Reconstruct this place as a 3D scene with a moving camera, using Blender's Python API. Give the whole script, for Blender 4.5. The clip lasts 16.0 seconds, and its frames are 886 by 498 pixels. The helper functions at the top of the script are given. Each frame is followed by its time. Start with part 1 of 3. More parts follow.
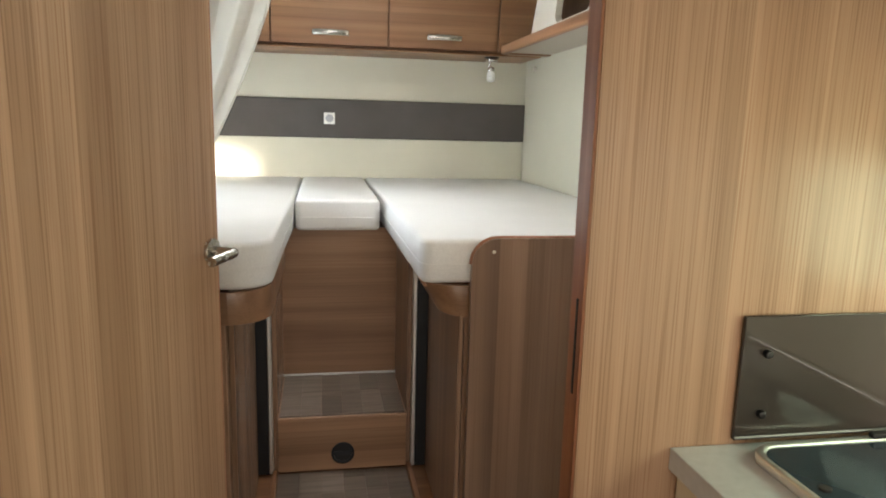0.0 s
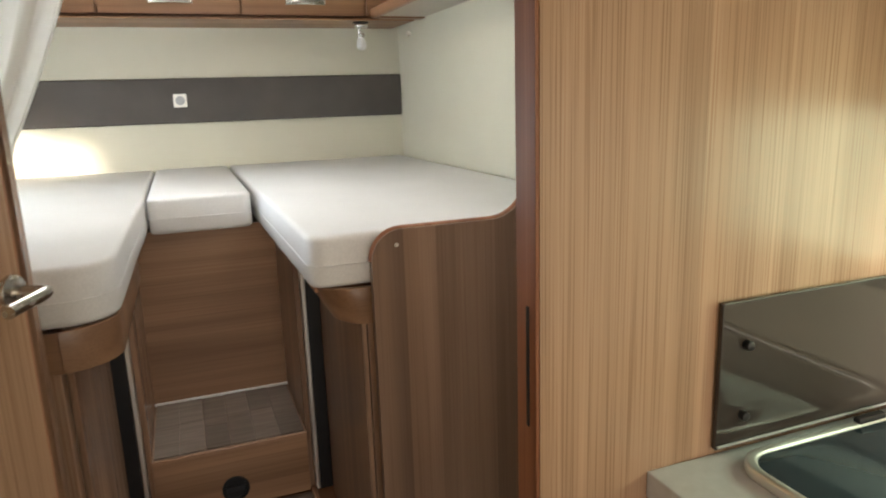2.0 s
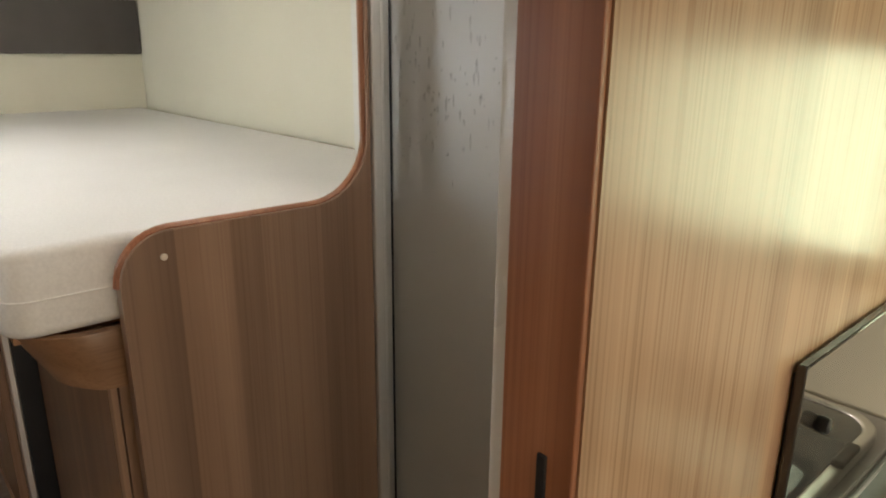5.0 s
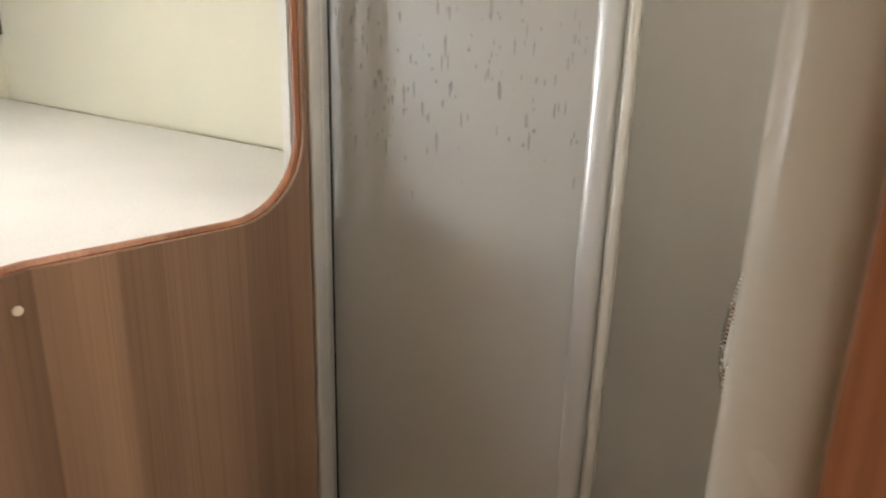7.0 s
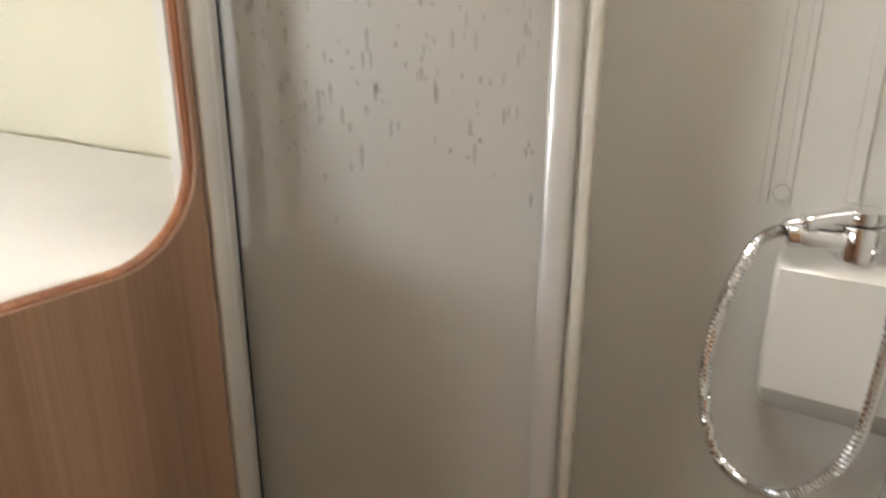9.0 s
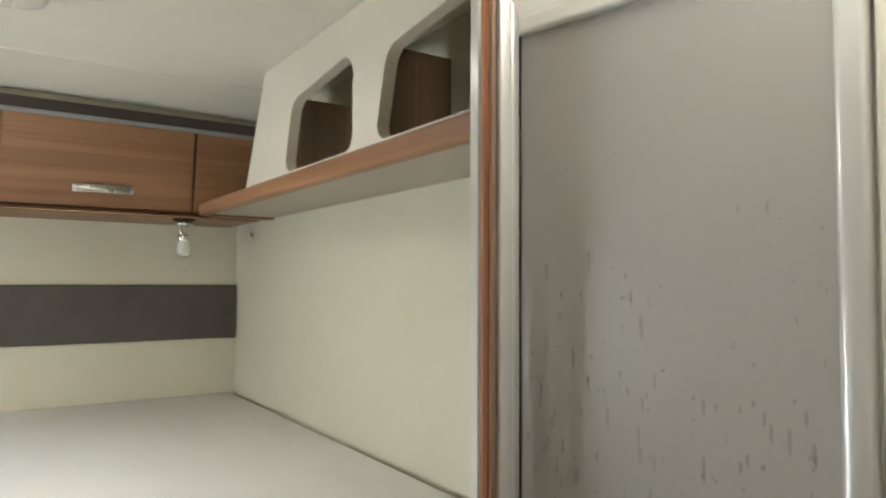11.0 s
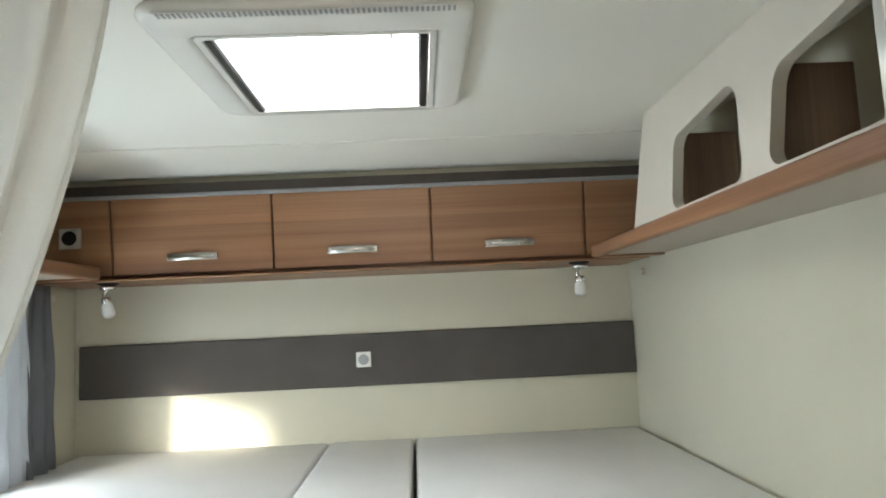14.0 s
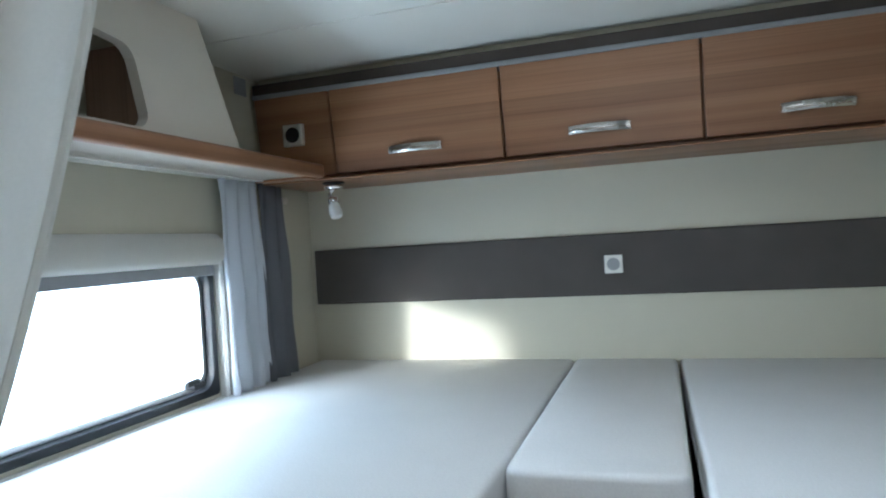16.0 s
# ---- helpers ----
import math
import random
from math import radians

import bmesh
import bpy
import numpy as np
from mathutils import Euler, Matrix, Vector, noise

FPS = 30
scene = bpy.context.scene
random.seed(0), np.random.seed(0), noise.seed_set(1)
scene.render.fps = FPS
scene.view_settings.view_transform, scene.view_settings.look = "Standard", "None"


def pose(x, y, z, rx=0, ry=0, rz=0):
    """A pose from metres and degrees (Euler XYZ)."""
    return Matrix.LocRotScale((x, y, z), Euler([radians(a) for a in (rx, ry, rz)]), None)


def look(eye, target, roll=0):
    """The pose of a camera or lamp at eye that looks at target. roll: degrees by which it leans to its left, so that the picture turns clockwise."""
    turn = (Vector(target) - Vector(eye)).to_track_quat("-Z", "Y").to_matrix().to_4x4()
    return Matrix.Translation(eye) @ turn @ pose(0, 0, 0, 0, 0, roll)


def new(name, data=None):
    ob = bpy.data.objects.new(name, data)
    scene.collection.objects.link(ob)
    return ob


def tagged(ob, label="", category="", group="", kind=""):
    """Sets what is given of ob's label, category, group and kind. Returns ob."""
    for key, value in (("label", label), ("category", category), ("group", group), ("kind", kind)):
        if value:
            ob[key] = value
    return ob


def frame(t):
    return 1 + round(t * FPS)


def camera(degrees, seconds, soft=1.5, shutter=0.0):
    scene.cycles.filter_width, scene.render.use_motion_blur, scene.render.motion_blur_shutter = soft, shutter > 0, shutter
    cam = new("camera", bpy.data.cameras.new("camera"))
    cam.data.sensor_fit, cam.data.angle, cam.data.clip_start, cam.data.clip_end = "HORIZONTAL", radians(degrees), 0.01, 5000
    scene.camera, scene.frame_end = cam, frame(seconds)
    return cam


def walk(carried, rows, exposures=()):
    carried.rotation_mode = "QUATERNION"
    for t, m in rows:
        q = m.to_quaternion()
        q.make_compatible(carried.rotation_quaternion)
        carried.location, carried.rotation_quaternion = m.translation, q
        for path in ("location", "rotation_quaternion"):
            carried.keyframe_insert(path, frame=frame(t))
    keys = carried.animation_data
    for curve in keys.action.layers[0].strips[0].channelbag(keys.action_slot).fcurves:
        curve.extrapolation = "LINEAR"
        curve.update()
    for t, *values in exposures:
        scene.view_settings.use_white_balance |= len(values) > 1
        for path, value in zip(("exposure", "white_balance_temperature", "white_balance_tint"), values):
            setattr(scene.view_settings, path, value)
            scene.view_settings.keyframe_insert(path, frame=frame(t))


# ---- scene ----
cam = camera(66.6, 16.0, soft=1.9, shutter=0.4)
PATH = [
    (0, (1.041, -3.595, 1.364), (1.392, -1.66, 1.001), 1.5),
    (0.5, (1.045, -3.59, 1.366), (1.403, -1.657, 0.995), 1.0),
    (1, (1.043, -3.557, 1.355), (1.432, -1.634, 0.965), 0.3),
    (1.5, (1.058, -3.459, 1.336), (1.577, -1.578, 0.898), -0.6),
    (2, (1.063, -3.324, 1.351), (1.753, -1.498, 0.916), -1.9),
    (2.5, (1.087, -3.218, 1.35), (1.842, -1.418, 0.912), -2.0),
    (3, (1.128, -3.105, 1.349), (1.906, -1.316, 0.907), -1.9),
    (3.5, (1.154, -2.96, 1.33), (2.097, -1.257, 0.873), -1.4),
    (4, (1.162, -2.883, 1.314), (2.32, -1.353, 0.751), -1.3),
    (6.5, (1.252, -2.712, 1.295), (2.627, -1.368, 0.746), 1.1),
    (7, (1.28, -2.624, 1.282), (2.758, -1.392, 0.706), 1.61),
    (7.5, (1.326, -2.585, 1.277), (2.878, -1.455, 0.679), 2.56),
    (8, (1.371, -2.55, 1.265), (2.992, -1.528, 0.676), 2.11),
    (8.5, (1.372, -2.517, 1.279), (3.069, -1.652, 0.644), 2.04),
    (9, (1.374, -2.525, 1.292), (2.984, -1.501, 0.673), 0.31),
    (9.5, (1.361, -2.519, 1.357), (2.877, -1.295, 0.89), -1.16),
    (10, (1.356, -2.539, 1.424), (2.72, -1.091, 1.217), -1.5),
    (12.5, (1.259, -2.609, 1.526), (1.876, -0.737, 1.72), 0.28),
    (13, (1.25, -2.636, 1.53), (1.507, -0.674, 1.744), -0.83),
    (13.5, (1.291, -2.635, 1.531), (1.38, -0.65, 1.744), -1.94),
    (14, (1.299, -2.605, 1.525), (1.375, -0.62, 1.725), -2.74),
    (14.5, (1.28, -2.556, 1.51), (1.304, -0.568, 1.697), -3.25),
    (15, (1.288, -2.481, 1.462), (1.021, -0.49, 1.562), -3.06),
    (15.5, (1.226, -2.334, 1.43), (0.756, -0.384, 1.461), -2.9),
    (16, (1.226, -2.215, 1.475), (0.609, -0.31, 1.46), -3.4),
]
walk(cam, [(t, look(eye, target, roll)) for t, eye, target, roll in PATH],
     [(0, 0.9, 6500, 10), (2.0, 0.8, 6600, 11), (3.5, 0.75, 7000, 11), (4.2, 0.75, 7000, 12), (6.5, 1.05, 7000, 12),
      (7.5, 1.45, 7100, 14), (8.6, 1.45, 7100, 14), (9.5, 1.25, 7000, 12), (10.1, 0.7, 7000, 10), (12.4, 0.6, 6400, 6),
      (14.5, 0.55, 6000, 6), (15.2, 0.55, 5500, 5), (15.6, 0.5, 5400, 5), (16.0, 0.05, 5250, 5)])

# ---- world and light ----
world = bpy.data.worlds.new("sky")
scene.world = world
world.use_nodes = True
wn = world.node_tree.nodes
sky = wn.new("ShaderNodeTexSky")
sky.sky_type = "NISHITA"
sky.sun_disc = False
SUN_ELEV, SUN_DIR = radians(9.0), Vector((0.46, 0.888))      # the way the sunlight travels over the ground
sky.sun_elevation = SUN_ELEV
sky.sun_rotation = math.atan2(-SUN_DIR.x, -SUN_DIR.y)
wn["Background"].inputs["Strength"].default_value = 0.09
world.node_tree.links.new(sky.outputs[0], wn["Background"].inputs["Color"])

sun = new("sun", bpy.data.lights.new("sun", "SUN"))
sun.data.energy, sun.data.angle, sun.data.color = 5.0, radians(4.5), (1.0, 0.93, 0.82)
sun.matrix_world = look((0, 0, 0), (SUN_DIR.x * math.cos(SUN_ELEV), SUN_DIR.y * math.cos(SUN_ELEV), -math.sin(SUN_ELEV)))


def daylight(name, eye, target, w, h, watts, color=(0.86, 0.93, 1.0)):
    lamp = new(name, bpy.data.lights.new(name, "AREA"))
    lamp.data.shape, lamp.data.size, lamp.data.size_y = "RECTANGLE", w, h
    lamp.data.energy, lamp.data.color = watts, color
    lamp.matrix_world = look(eye, target)
    return lamp


daylight("window_light", (-0.075, -1.04, 1.275), (1, -1.04, 1.275), 0.90, 0.38, 8.0, (0.80, 0.91, 1.0))
daylight("kitchen_window_light", (2.17, -2.94, 1.18), (0, -2.94, 1.15), 0.42, 0.26, 0.95, (0.82, 1.0, 0.68))
# unseen lamp added at the front end to fill kitchen and passage
daylight("front_fill_light", (1.06, -6.10, 1.38), (1.06, -3, 1.05), 1.7, 0.8, 17.0, (1.0, 0.94, 0.88))


# ---- materials ----
def mat(name, color, rough=0.5, metal=0.0, trans=0.0, spec=0.5, ior=1.45, emit=0.0, coat=0.0):
    m = bpy.data.materials.new(name)
    m.use_nodes = True
    b = m.node_tree.nodes["Principled BSDF"]
    for key, value in (("Base Color", (*color, 1)), ("Roughness", rough), ("Metallic", metal), ("Transmission Weight", trans),
                       ("Specular IOR Level", spec), ("IOR", ior), ("Coat Weight", coat)):
        b.inputs[key].default_value = value
    if emit:
        b.inputs["Emission Color"].default_value = (*color, 1)
        b.inputs["Emission Strength"].default_value = emit
    return m


def noise_node(m, scale, stretch=(1, 1, 1), detail=3.0, turn=(0, 0, 0), local=False):
    n, l = m.node_tree.nodes, m.node_tree.links
    mp = n.new("ShaderNodeMapping")
    mp.inputs["Scale"].default_value = stretch
    mp.inputs["Rotation"].default_value = turn
    if local:
        l.new(n.new("ShaderNodeTexCoord").outputs["Object"], mp.inputs["Vector"])
    else:
        l.new(n.new("ShaderNodeNewGeometry").outputs["Position"], mp.inputs["Vector"])
    t = n.new("ShaderNodeTexNoise")
    t.inputs["Scale"].default_value, t.inputs["Detail"].default_value = scale, detail
    l.new(mp.outputs[0], t.inputs["Vector"])
    return t


def ramp(m, src, stops):
    r = m.node_tree.nodes.new("ShaderNodeValToRGB")
    while len(r.color_ramp.elements) < len(stops):
        r.color_ramp.elements.new(0.5)
    for e, (p, c) in zip(r.color_ramp.elements, stops):
        e.position, e.color = p, (*c, 1)
    m.node_tree.links.new(src, r.inputs[0])
    return r


def bump(m, src, strength, dist=0.002):
    b = m.node_tree.nodes.new("ShaderNodeBump")
    b.inputs["Strength"].default_value, b.inputs["Distance"].default_value = strength, dist
    m.node_tree.links.new(src, b.inputs["Height"])
    m.node_tree.links.new(b.outputs[0], m.node_tree.nodes["Principled BSDF"].inputs["Normal"])


def mix(m, a, b, fac, kind="MIX"):
    x = m.node_tree.nodes.new("ShaderNodeMix")
    x.data_type, x.blend_type = "RGBA", kind
    for sock, val in ((x.inputs[0], fac), (x.inputs[6], a), (x.inputs[7], b)):
        if isinstance(val, (int, float)):
            sock.default_value = val
        elif isinstance(val, tuple):
            sock.default_value = (*val, 1)
        else:
            m.node_tree.links.new(val, sock)
    return x.outputs[2]


def wood(name, light, mid, dark, along="z", rough=0.34, band=9.0, spec=0.5, grain=0.5, stave=22.0, stave_depth=0.14):
    """Veneer: broad drifting bands, fine long grain, and staves of slightly different tone."""
    m = mat(name, mid, rough, spec=spec)
    n, l = m.node_tree.nodes, m.node_tree.links
    k = 0.035
    s = {"z": (1, 1, k), "x": (k, 1, 1), "y": (1, k, 1)}[along]
    broad = noise_node(m, band, s, 2.0)
    fine = noise_node(m, 330.0, tuple(v if v == 1 else 0.008 for v in s), 4.0)
    pores = noise_node(m, 45.0, tuple(v if v == 1 else 0.020 for v in s), 3.0)
    base = ramp(m, broad.outputs[0], ((0.30, dark), (0.44, mid), (0.54, light), (0.62, mid), (0.74, dark)))
    streak = ramp(m, fine.outputs[0], ((0.34, (0.66, 0.60, 0.55)), (0.50, (1, 1, 1)), (0.68, (1.10, 1.09, 1.08))))
    vein = ramp(m, pores.outputs[0], ((0.36, (0.80, 0.76, 0.73)), (0.52, (1, 1, 1)), (0.66, (1.08, 1.07, 1.06))))
    across = n.new("ShaderNodeVectorMath")
    across.operation = "DOT_PRODUCT"
    across.inputs[1].default_value = {"z": (1, 1, 0), "x": (0, 0.6, 1), "y": (1, 0, 0.6)}[along]
    l.new(n.new("ShaderNodeNewGeometry").outputs["Position"], across.inputs[0])
    cells = n.new("ShaderNodeTexVoronoi")
    cells.voronoi_dimensions = "1D"
    cells.inputs["Scale"].default_value = stave
    l.new(across.outputs["Value"], cells.inputs["W"])
    tone = ramp(m, cells.outputs["Color"], ((0.0, (1 - stave_depth,) * 3), (1.0, (1 + stave_depth,) * 3)))
    col = mix(m, base.outputs[0], streak.outputs[0], grain, "MULTIPLY")
    col = mix(m, col, vein.outputs[0], 0.35, "MULTIPLY")
    col = mix(m, col, tone.outputs[0], 1.0, "MULTIPLY")
    l.new(col, n["Principled BSDF"].inputs["Base Color"])
    gloss = n.new("ShaderNodeMapRange")
    gloss.inputs["To Min"].default_value, gloss.inputs["To Max"].default_value = rough * 0.85, rough * 1.2
    l.new(pores.outputs[0], gloss.inputs["Value"])
    l.new(gloss.outputs[0], n["Principled BSDF"].inputs["Roughness"])
    bump(m, fine.outputs[0], 0.06, 0.001)
    return m


def cloth(name, color, weave, rough=0.9, amount=0.12, relief=0.25):
    m = mat(name, color, rough, spec=0.25)
    big = noise_node(m, 5.0, detail=3)
    small = noise_node(m, weave, detail=2)
    lo = tuple(c * (1 - amount) for c in color)
    hi = tuple(min(1, c * (1 + amount * 0.6)) for c in color)
    a = ramp(m, big.outputs[0], ((0.3, lo), (0.7, hi)))
    f = ramp(m, small.outputs[0], ((0.3, (0.88, 0.88, 0.88)), (0.7, (1, 1, 1))))
    m.node_tree.links.new(mix(m, a.outputs[0], f.outputs[0], 0.7, "MULTIPLY"), m.node_tree.nodes["Principled BSDF"].inputs["Base Color"])
    bump(m, small.outputs[0], relief, 0.001)
    return m


def paint(name, color, rough=0.45, amount=0.05, scale=6.0, spec=0.5, relief=0.0):
    m = mat(name, color, rough, spec=spec)
    big = noise_node(m, scale, detail=4)
    a = ramp(m, big.outputs[0], ((0.3, tuple(c * (1 - amount) for c in color)), (0.7, tuple(min(1, c * (1 + amount)) for c in color))))
    m.node_tree.links.new(a.outputs[0], m.node_tree.nodes["Principled BSDF"].inputs["Base Color"])
    g = noise_node(m, 180.0, detail=2)
    rr = m.node_tree.nodes.new("ShaderNodeMapRange")
    rr.inputs["To Min"].default_value, rr.inputs["To Max"].default_value = rough * 0.85, rough * 1.15
    m.node_tree.links.new(big.outputs[0], rr.inputs["Value"])
    m.node_tree.links.new(rr.outputs[0], m.node_tree.nodes["Principled BSDF"].inputs["Roughness"])
    if relief:
        bump(m, g.outputs[0], relief, 0.001)
    return m


def metal(name, color, rough=0.25, brushed=None):
    m = mat(name, color, rough, 1.0)
    if brushed:
        n = noise_node(m, 150.0, brushed, 2)
        rr = m.node_tree.nodes.new("ShaderNodeMapRange")
        rr.inputs["To Min"].default_value, rr.inputs["To Max"].default_value = rough * 0.7, rough * 1.4
        m.node_tree.links.new(n.outputs[0], rr.inputs["Value"])
        m.node_tree.links.new(rr.outputs[0], m.node_tree.nodes["Principled BSDF"].inputs["Roughness"])
    return m


WOOD = wood("walnut_panel", (0.43, 0.275, 0.182), (0.350, 0.217, 0.140), (0.275, 0.164, 0.103), "z", 0.24, 7.0, 0.5, 0.75, 13.0, 0.15)
WOOD_X = wood("walnut_along", (0.32, 0.165, 0.082), (0.25, 0.122, 0.058), (0.18, 0.084, 0.039), "x", 0.38, 8.0, 0.5, 0.35, 16.0, 0.16)
WOOD_Y = wood("walnut_shelf", (0.36, 0.185, 0.098), (0.28, 0.137, 0.068), (0.20, 0.094, 0.045), "y", 0.40, 8.0, 0.5, 0.35, 18.0, 0.10)
# partition walnut darkened: the foot panel's weaker light is put into the colour
WOOD_DARK = wood("walnut_darkened", (0.34, 0.215, 0.145), (0.275, 0.170, 0.113), (0.215, 0.130, 0.085), "z", 0.30, 9.0, 0.5, 0.35, 24.0, 0.32)
# WOOD_X walnut again, lightened: roof light on panel, step and aprons is in the colour
WOOD_LIT = wood("walnut_lit", (0.40, 0.235, 0.138), (0.33, 0.188, 0.108), (0.25, 0.138, 0.076), "x", 0.32, 8.0, 0.5, 0.4, 13.0, 0.16)
WOOD_RED = wood("walnut_edge", (0.38, 0.165, 0.085), (0.31, 0.125, 0.062), (0.24, 0.092, 0.045), "z", 0.4, 14.0, 0.5, 0.6, 60.0, 0.10)
WALL = paint("cream_wallboard", (0.57, 0.535, 0.42), 0.5, 0.035, 3.0, 0.4, 0.05)
CEIL = paint("ceiling_board", (0.76, 0.735, 0.655), 0.5, 0.03, 2.0, 0.4, 0.04)
NICHE = paint("niche_board", (0.68, 0.62, 0.53), 0.5, 0.03, 4.0)
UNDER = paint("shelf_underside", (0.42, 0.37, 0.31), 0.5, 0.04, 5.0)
PLASTIC = paint("white_plastic", (0.74, 0.72, 0.66), 0.22, 0.03, 5.0)
SHOWER = paint("shower_plastic", (0.62, 0.60, 0.55), 0.16, 0.03, 4.0)
BAND = cloth("charcoal_fabric", (0.10, 0.088, 0.078), 500.0, 0.85, 0.12)
SHEET = cloth("mattress_fabric", (0.80, 0.79, 0.77), 230.0, 0.52, 0.03, 0.12)
CURTAIN = cloth("cream_curtain", (0.78, 0.75, 0.68), 420.0, 0.9, 0.05)
NET = cloth("white_curtain", (0.80, 0.82, 0.86), 420.0, 0.9, 0.04)
GREY_CLOTH = cloth("grey_curtain", (0.20, 0.20, 0.215), 420.0, 0.9, 0.1)

ACRYL = paint("frosted_acrylic", (0.68, 0.66, 0.635), 0.30, 0.03, 3.0, 0.5)


def sheer(m, color, amount):
    """Thin cloth: part of the light passes through."""
    n, l = m.node_tree.nodes, m.node_tree.links
    t, x = n.new("ShaderNodeBsdfTranslucent"), n.new("ShaderNodeMixShader")
    t.inputs[0].default_value = (*color, 1)
    x.inputs[0].default_value = amount
    l.new(n["Principled BSDF"].outputs[0], x.inputs[1])
    l.new(t.outputs[0], x.inputs[2])
    l.new(x.outputs[0], n["Material Output"].inputs["Surface"])


sheer(CURTAIN, (0.93, 0.92, 0.89), 0.6)
sheer(ACRYL, (0.91, 0.89, 0.86), 0.62)
sheer(NET, (0.85, 0.88, 0.92), 0.45)
sheer(GREY_CLOTH, (0.25, 0.25, 0.27), 0.3)
ALU = metal("brushed_aluminium", (0.84, 0.83, 0.81), 0.36, (1, 1, 0.03))
ALU_WARM = paint("champagne_profile", (0.58, 0.54, 0.47), 0.28, 0.04, 4.0)
CHROME = metal("chrome", (0.82, 0.82, 0.83), 0.08)
NICKEL = metal("satin_nickel", (0.52, 0.50, 0.46), 0.24, (1, 0.05, 1))
SILVER = paint("silver_profile", (0.66, 0.65, 0.63), 0.3, 0.04, 4.0)
SILVER.node_tree.nodes["Principled BSDF"].inputs["Metallic"].default_value = 0.45
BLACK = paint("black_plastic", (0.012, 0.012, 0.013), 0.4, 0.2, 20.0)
RUBBER = paint("black_rubber", (0.02, 0.021, 0.025), 0.55, 0.2, 30.0)
GREY = paint("grey_plastic", (0.30, 0.30, 0.30), 0.4, 0.05, 20.0)
STRIP = paint("dark_brown_trim", (0.06, 0.045, 0.036), 0.4, 0.12, 12.0)
WORKTOP = paint("grey_worktop", (0.53, 0.54, 0.57), 0.35, 0.06, 60.0, relief=0.05)
CREAM_FRONT = paint("cream_front", (0.66, 0.58, 0.46), 0.3, 0.03, 5.0)
SMOKED = mat("smoked_glass", (0.045, 0.038, 0.033), 0.03, spec=0.5)
# the lid's blue is sky reflection put into the base colour
HOBGLASS = mat("dark_glass_sky_tint", (0.04, 0.065, 0.085), 0.05, spec=0.9, coat=0.5)
GLASS = mat("window_glass", (0.97, 0.98, 0.98), 0.0, trans=1.0, ior=1.1)
DROP = mat("water", (1, 1, 1), 0.02, trans=0.9, ior=1.33, spec=0.9)
SHADE = mat("opal_glass", (0.85, 0.84, 0.80), 0.3, trans=0.3)
# emission of the fill panel added over the shower
SHOWER_FILL = mat("shower_fill_glow", (1.0, 0.97, 0.92), 0.4, emit=8.5)
DAY = mat("skylight_dome", (1.0, 1.0, 1.0), 0.4, emit=8.5)
GROUND = paint("gravel_ground", (0.30, 0.28, 0.25), 0.9, 0.25, 3.0)
LEAF = paint("leaves", (0.10, 0.16, 0.035), 0.55, 0.4, 2.0)
CARWHITE = paint("white_car_paint", (0.78, 0.79, 0.80), 0.2, 0.02, 2.0)
CARGLASS = mat("car_glass", (0.03, 0.04, 0.05), 0.05, spec=0.8)


def plank_mat():
    m = mat("laminate_plank", (0.22, 0.175, 0.14), 0.42)
    n, l = m.node_tree.nodes, m.node_tree.links
    info = n.new("ShaderNodeObjectInfo")
    base = ramp(m, info.outputs["Random"], ((0.0, (0.15, 0.115, 0.09)), (0.5, (0.21, 0.165, 0.13)), (1.0, (0.29, 0.235, 0.19))))
    fine = noise_node(m, 90.0, (0.06, 1, 1), 3)
    st = ramp(m, fine.outputs[0], ((0.35, (0.75, 0.73, 0.72)), (0.65, (1.1, 1.1, 1.1))))
    l.new(mix(m, base.outputs[0], st.outputs[0], 0.8, "MULTIPLY"), n["Principled BSDF"].inputs["Base Color"])
    bump(m, fine.outputs[0], 0.1, 0.001)
    return m


PLANK = plank_mat()


# ---- building helpers ----
def box(bm, x0, x1, y0, y1, z0, z1, bevel=0.0, seg=2):
    r = bmesh.ops.create_cube(bm, size=1.0)
    vs = r["verts"]
    bmesh.ops.scale(bm, verts=vs, vec=(x1 - x0, y1 - y0, z1 - z0))
    bmesh.ops.translate(bm, verts=vs, vec=((x0 + x1) / 2, (y0 + y1) / 2, (z0 + z1) / 2))
    if bevel:
        es = list({e for v in vs for e in v.link_edges})
        bmesh.ops.bevel(bm, geom=es, offset=bevel, segments=seg, affect="EDGES", profile=0.5)
    return bm


def cube(x0, x1, y0, y1, z0, z1, bevel=0.0, seg=2):
    return box(bmesh.new(), x0, x1, y0, y1, z0, z1, bevel, seg)


def part(name, bm, material, parent=None, label="", smooth=False):
    bmesh.ops.recalc_face_normals(bm, faces=bm.faces)
    me = bpy.data.meshes.new(name)
    bm.to_mesh(me)
    bm.free()
    me.materials.append(material)
    if smooth:
        for p in me.polygons:
            p.use_smooth = True
        me.set_sharp_from_angle(angle=radians(40))
    ob = new(name, me)
    if parent:
        ob.parent = parent
    if label:
        ob["label"] = label
    return ob


def thing(name, label, category, group="", kind="", at=(0, 0, 0)):
    ob = new(name)
    ob.empty_display_size = 0.05
    ob.location = at
    return tagged(ob, label, category, group, kind)


def structure(name, bm, material, label, category="wall"):
    return tagged(part(name, bm, material), label, category, kind="structure")


def arc(cx, cy, r, a0, a1, n=8):
    return [(cx + r * math.cos(radians(a0 + (a1 - a0) * i / n)), cy + r * math.sin(radians(a0 + (a1 - a0) * i / n))) for i in range(n + 1)]


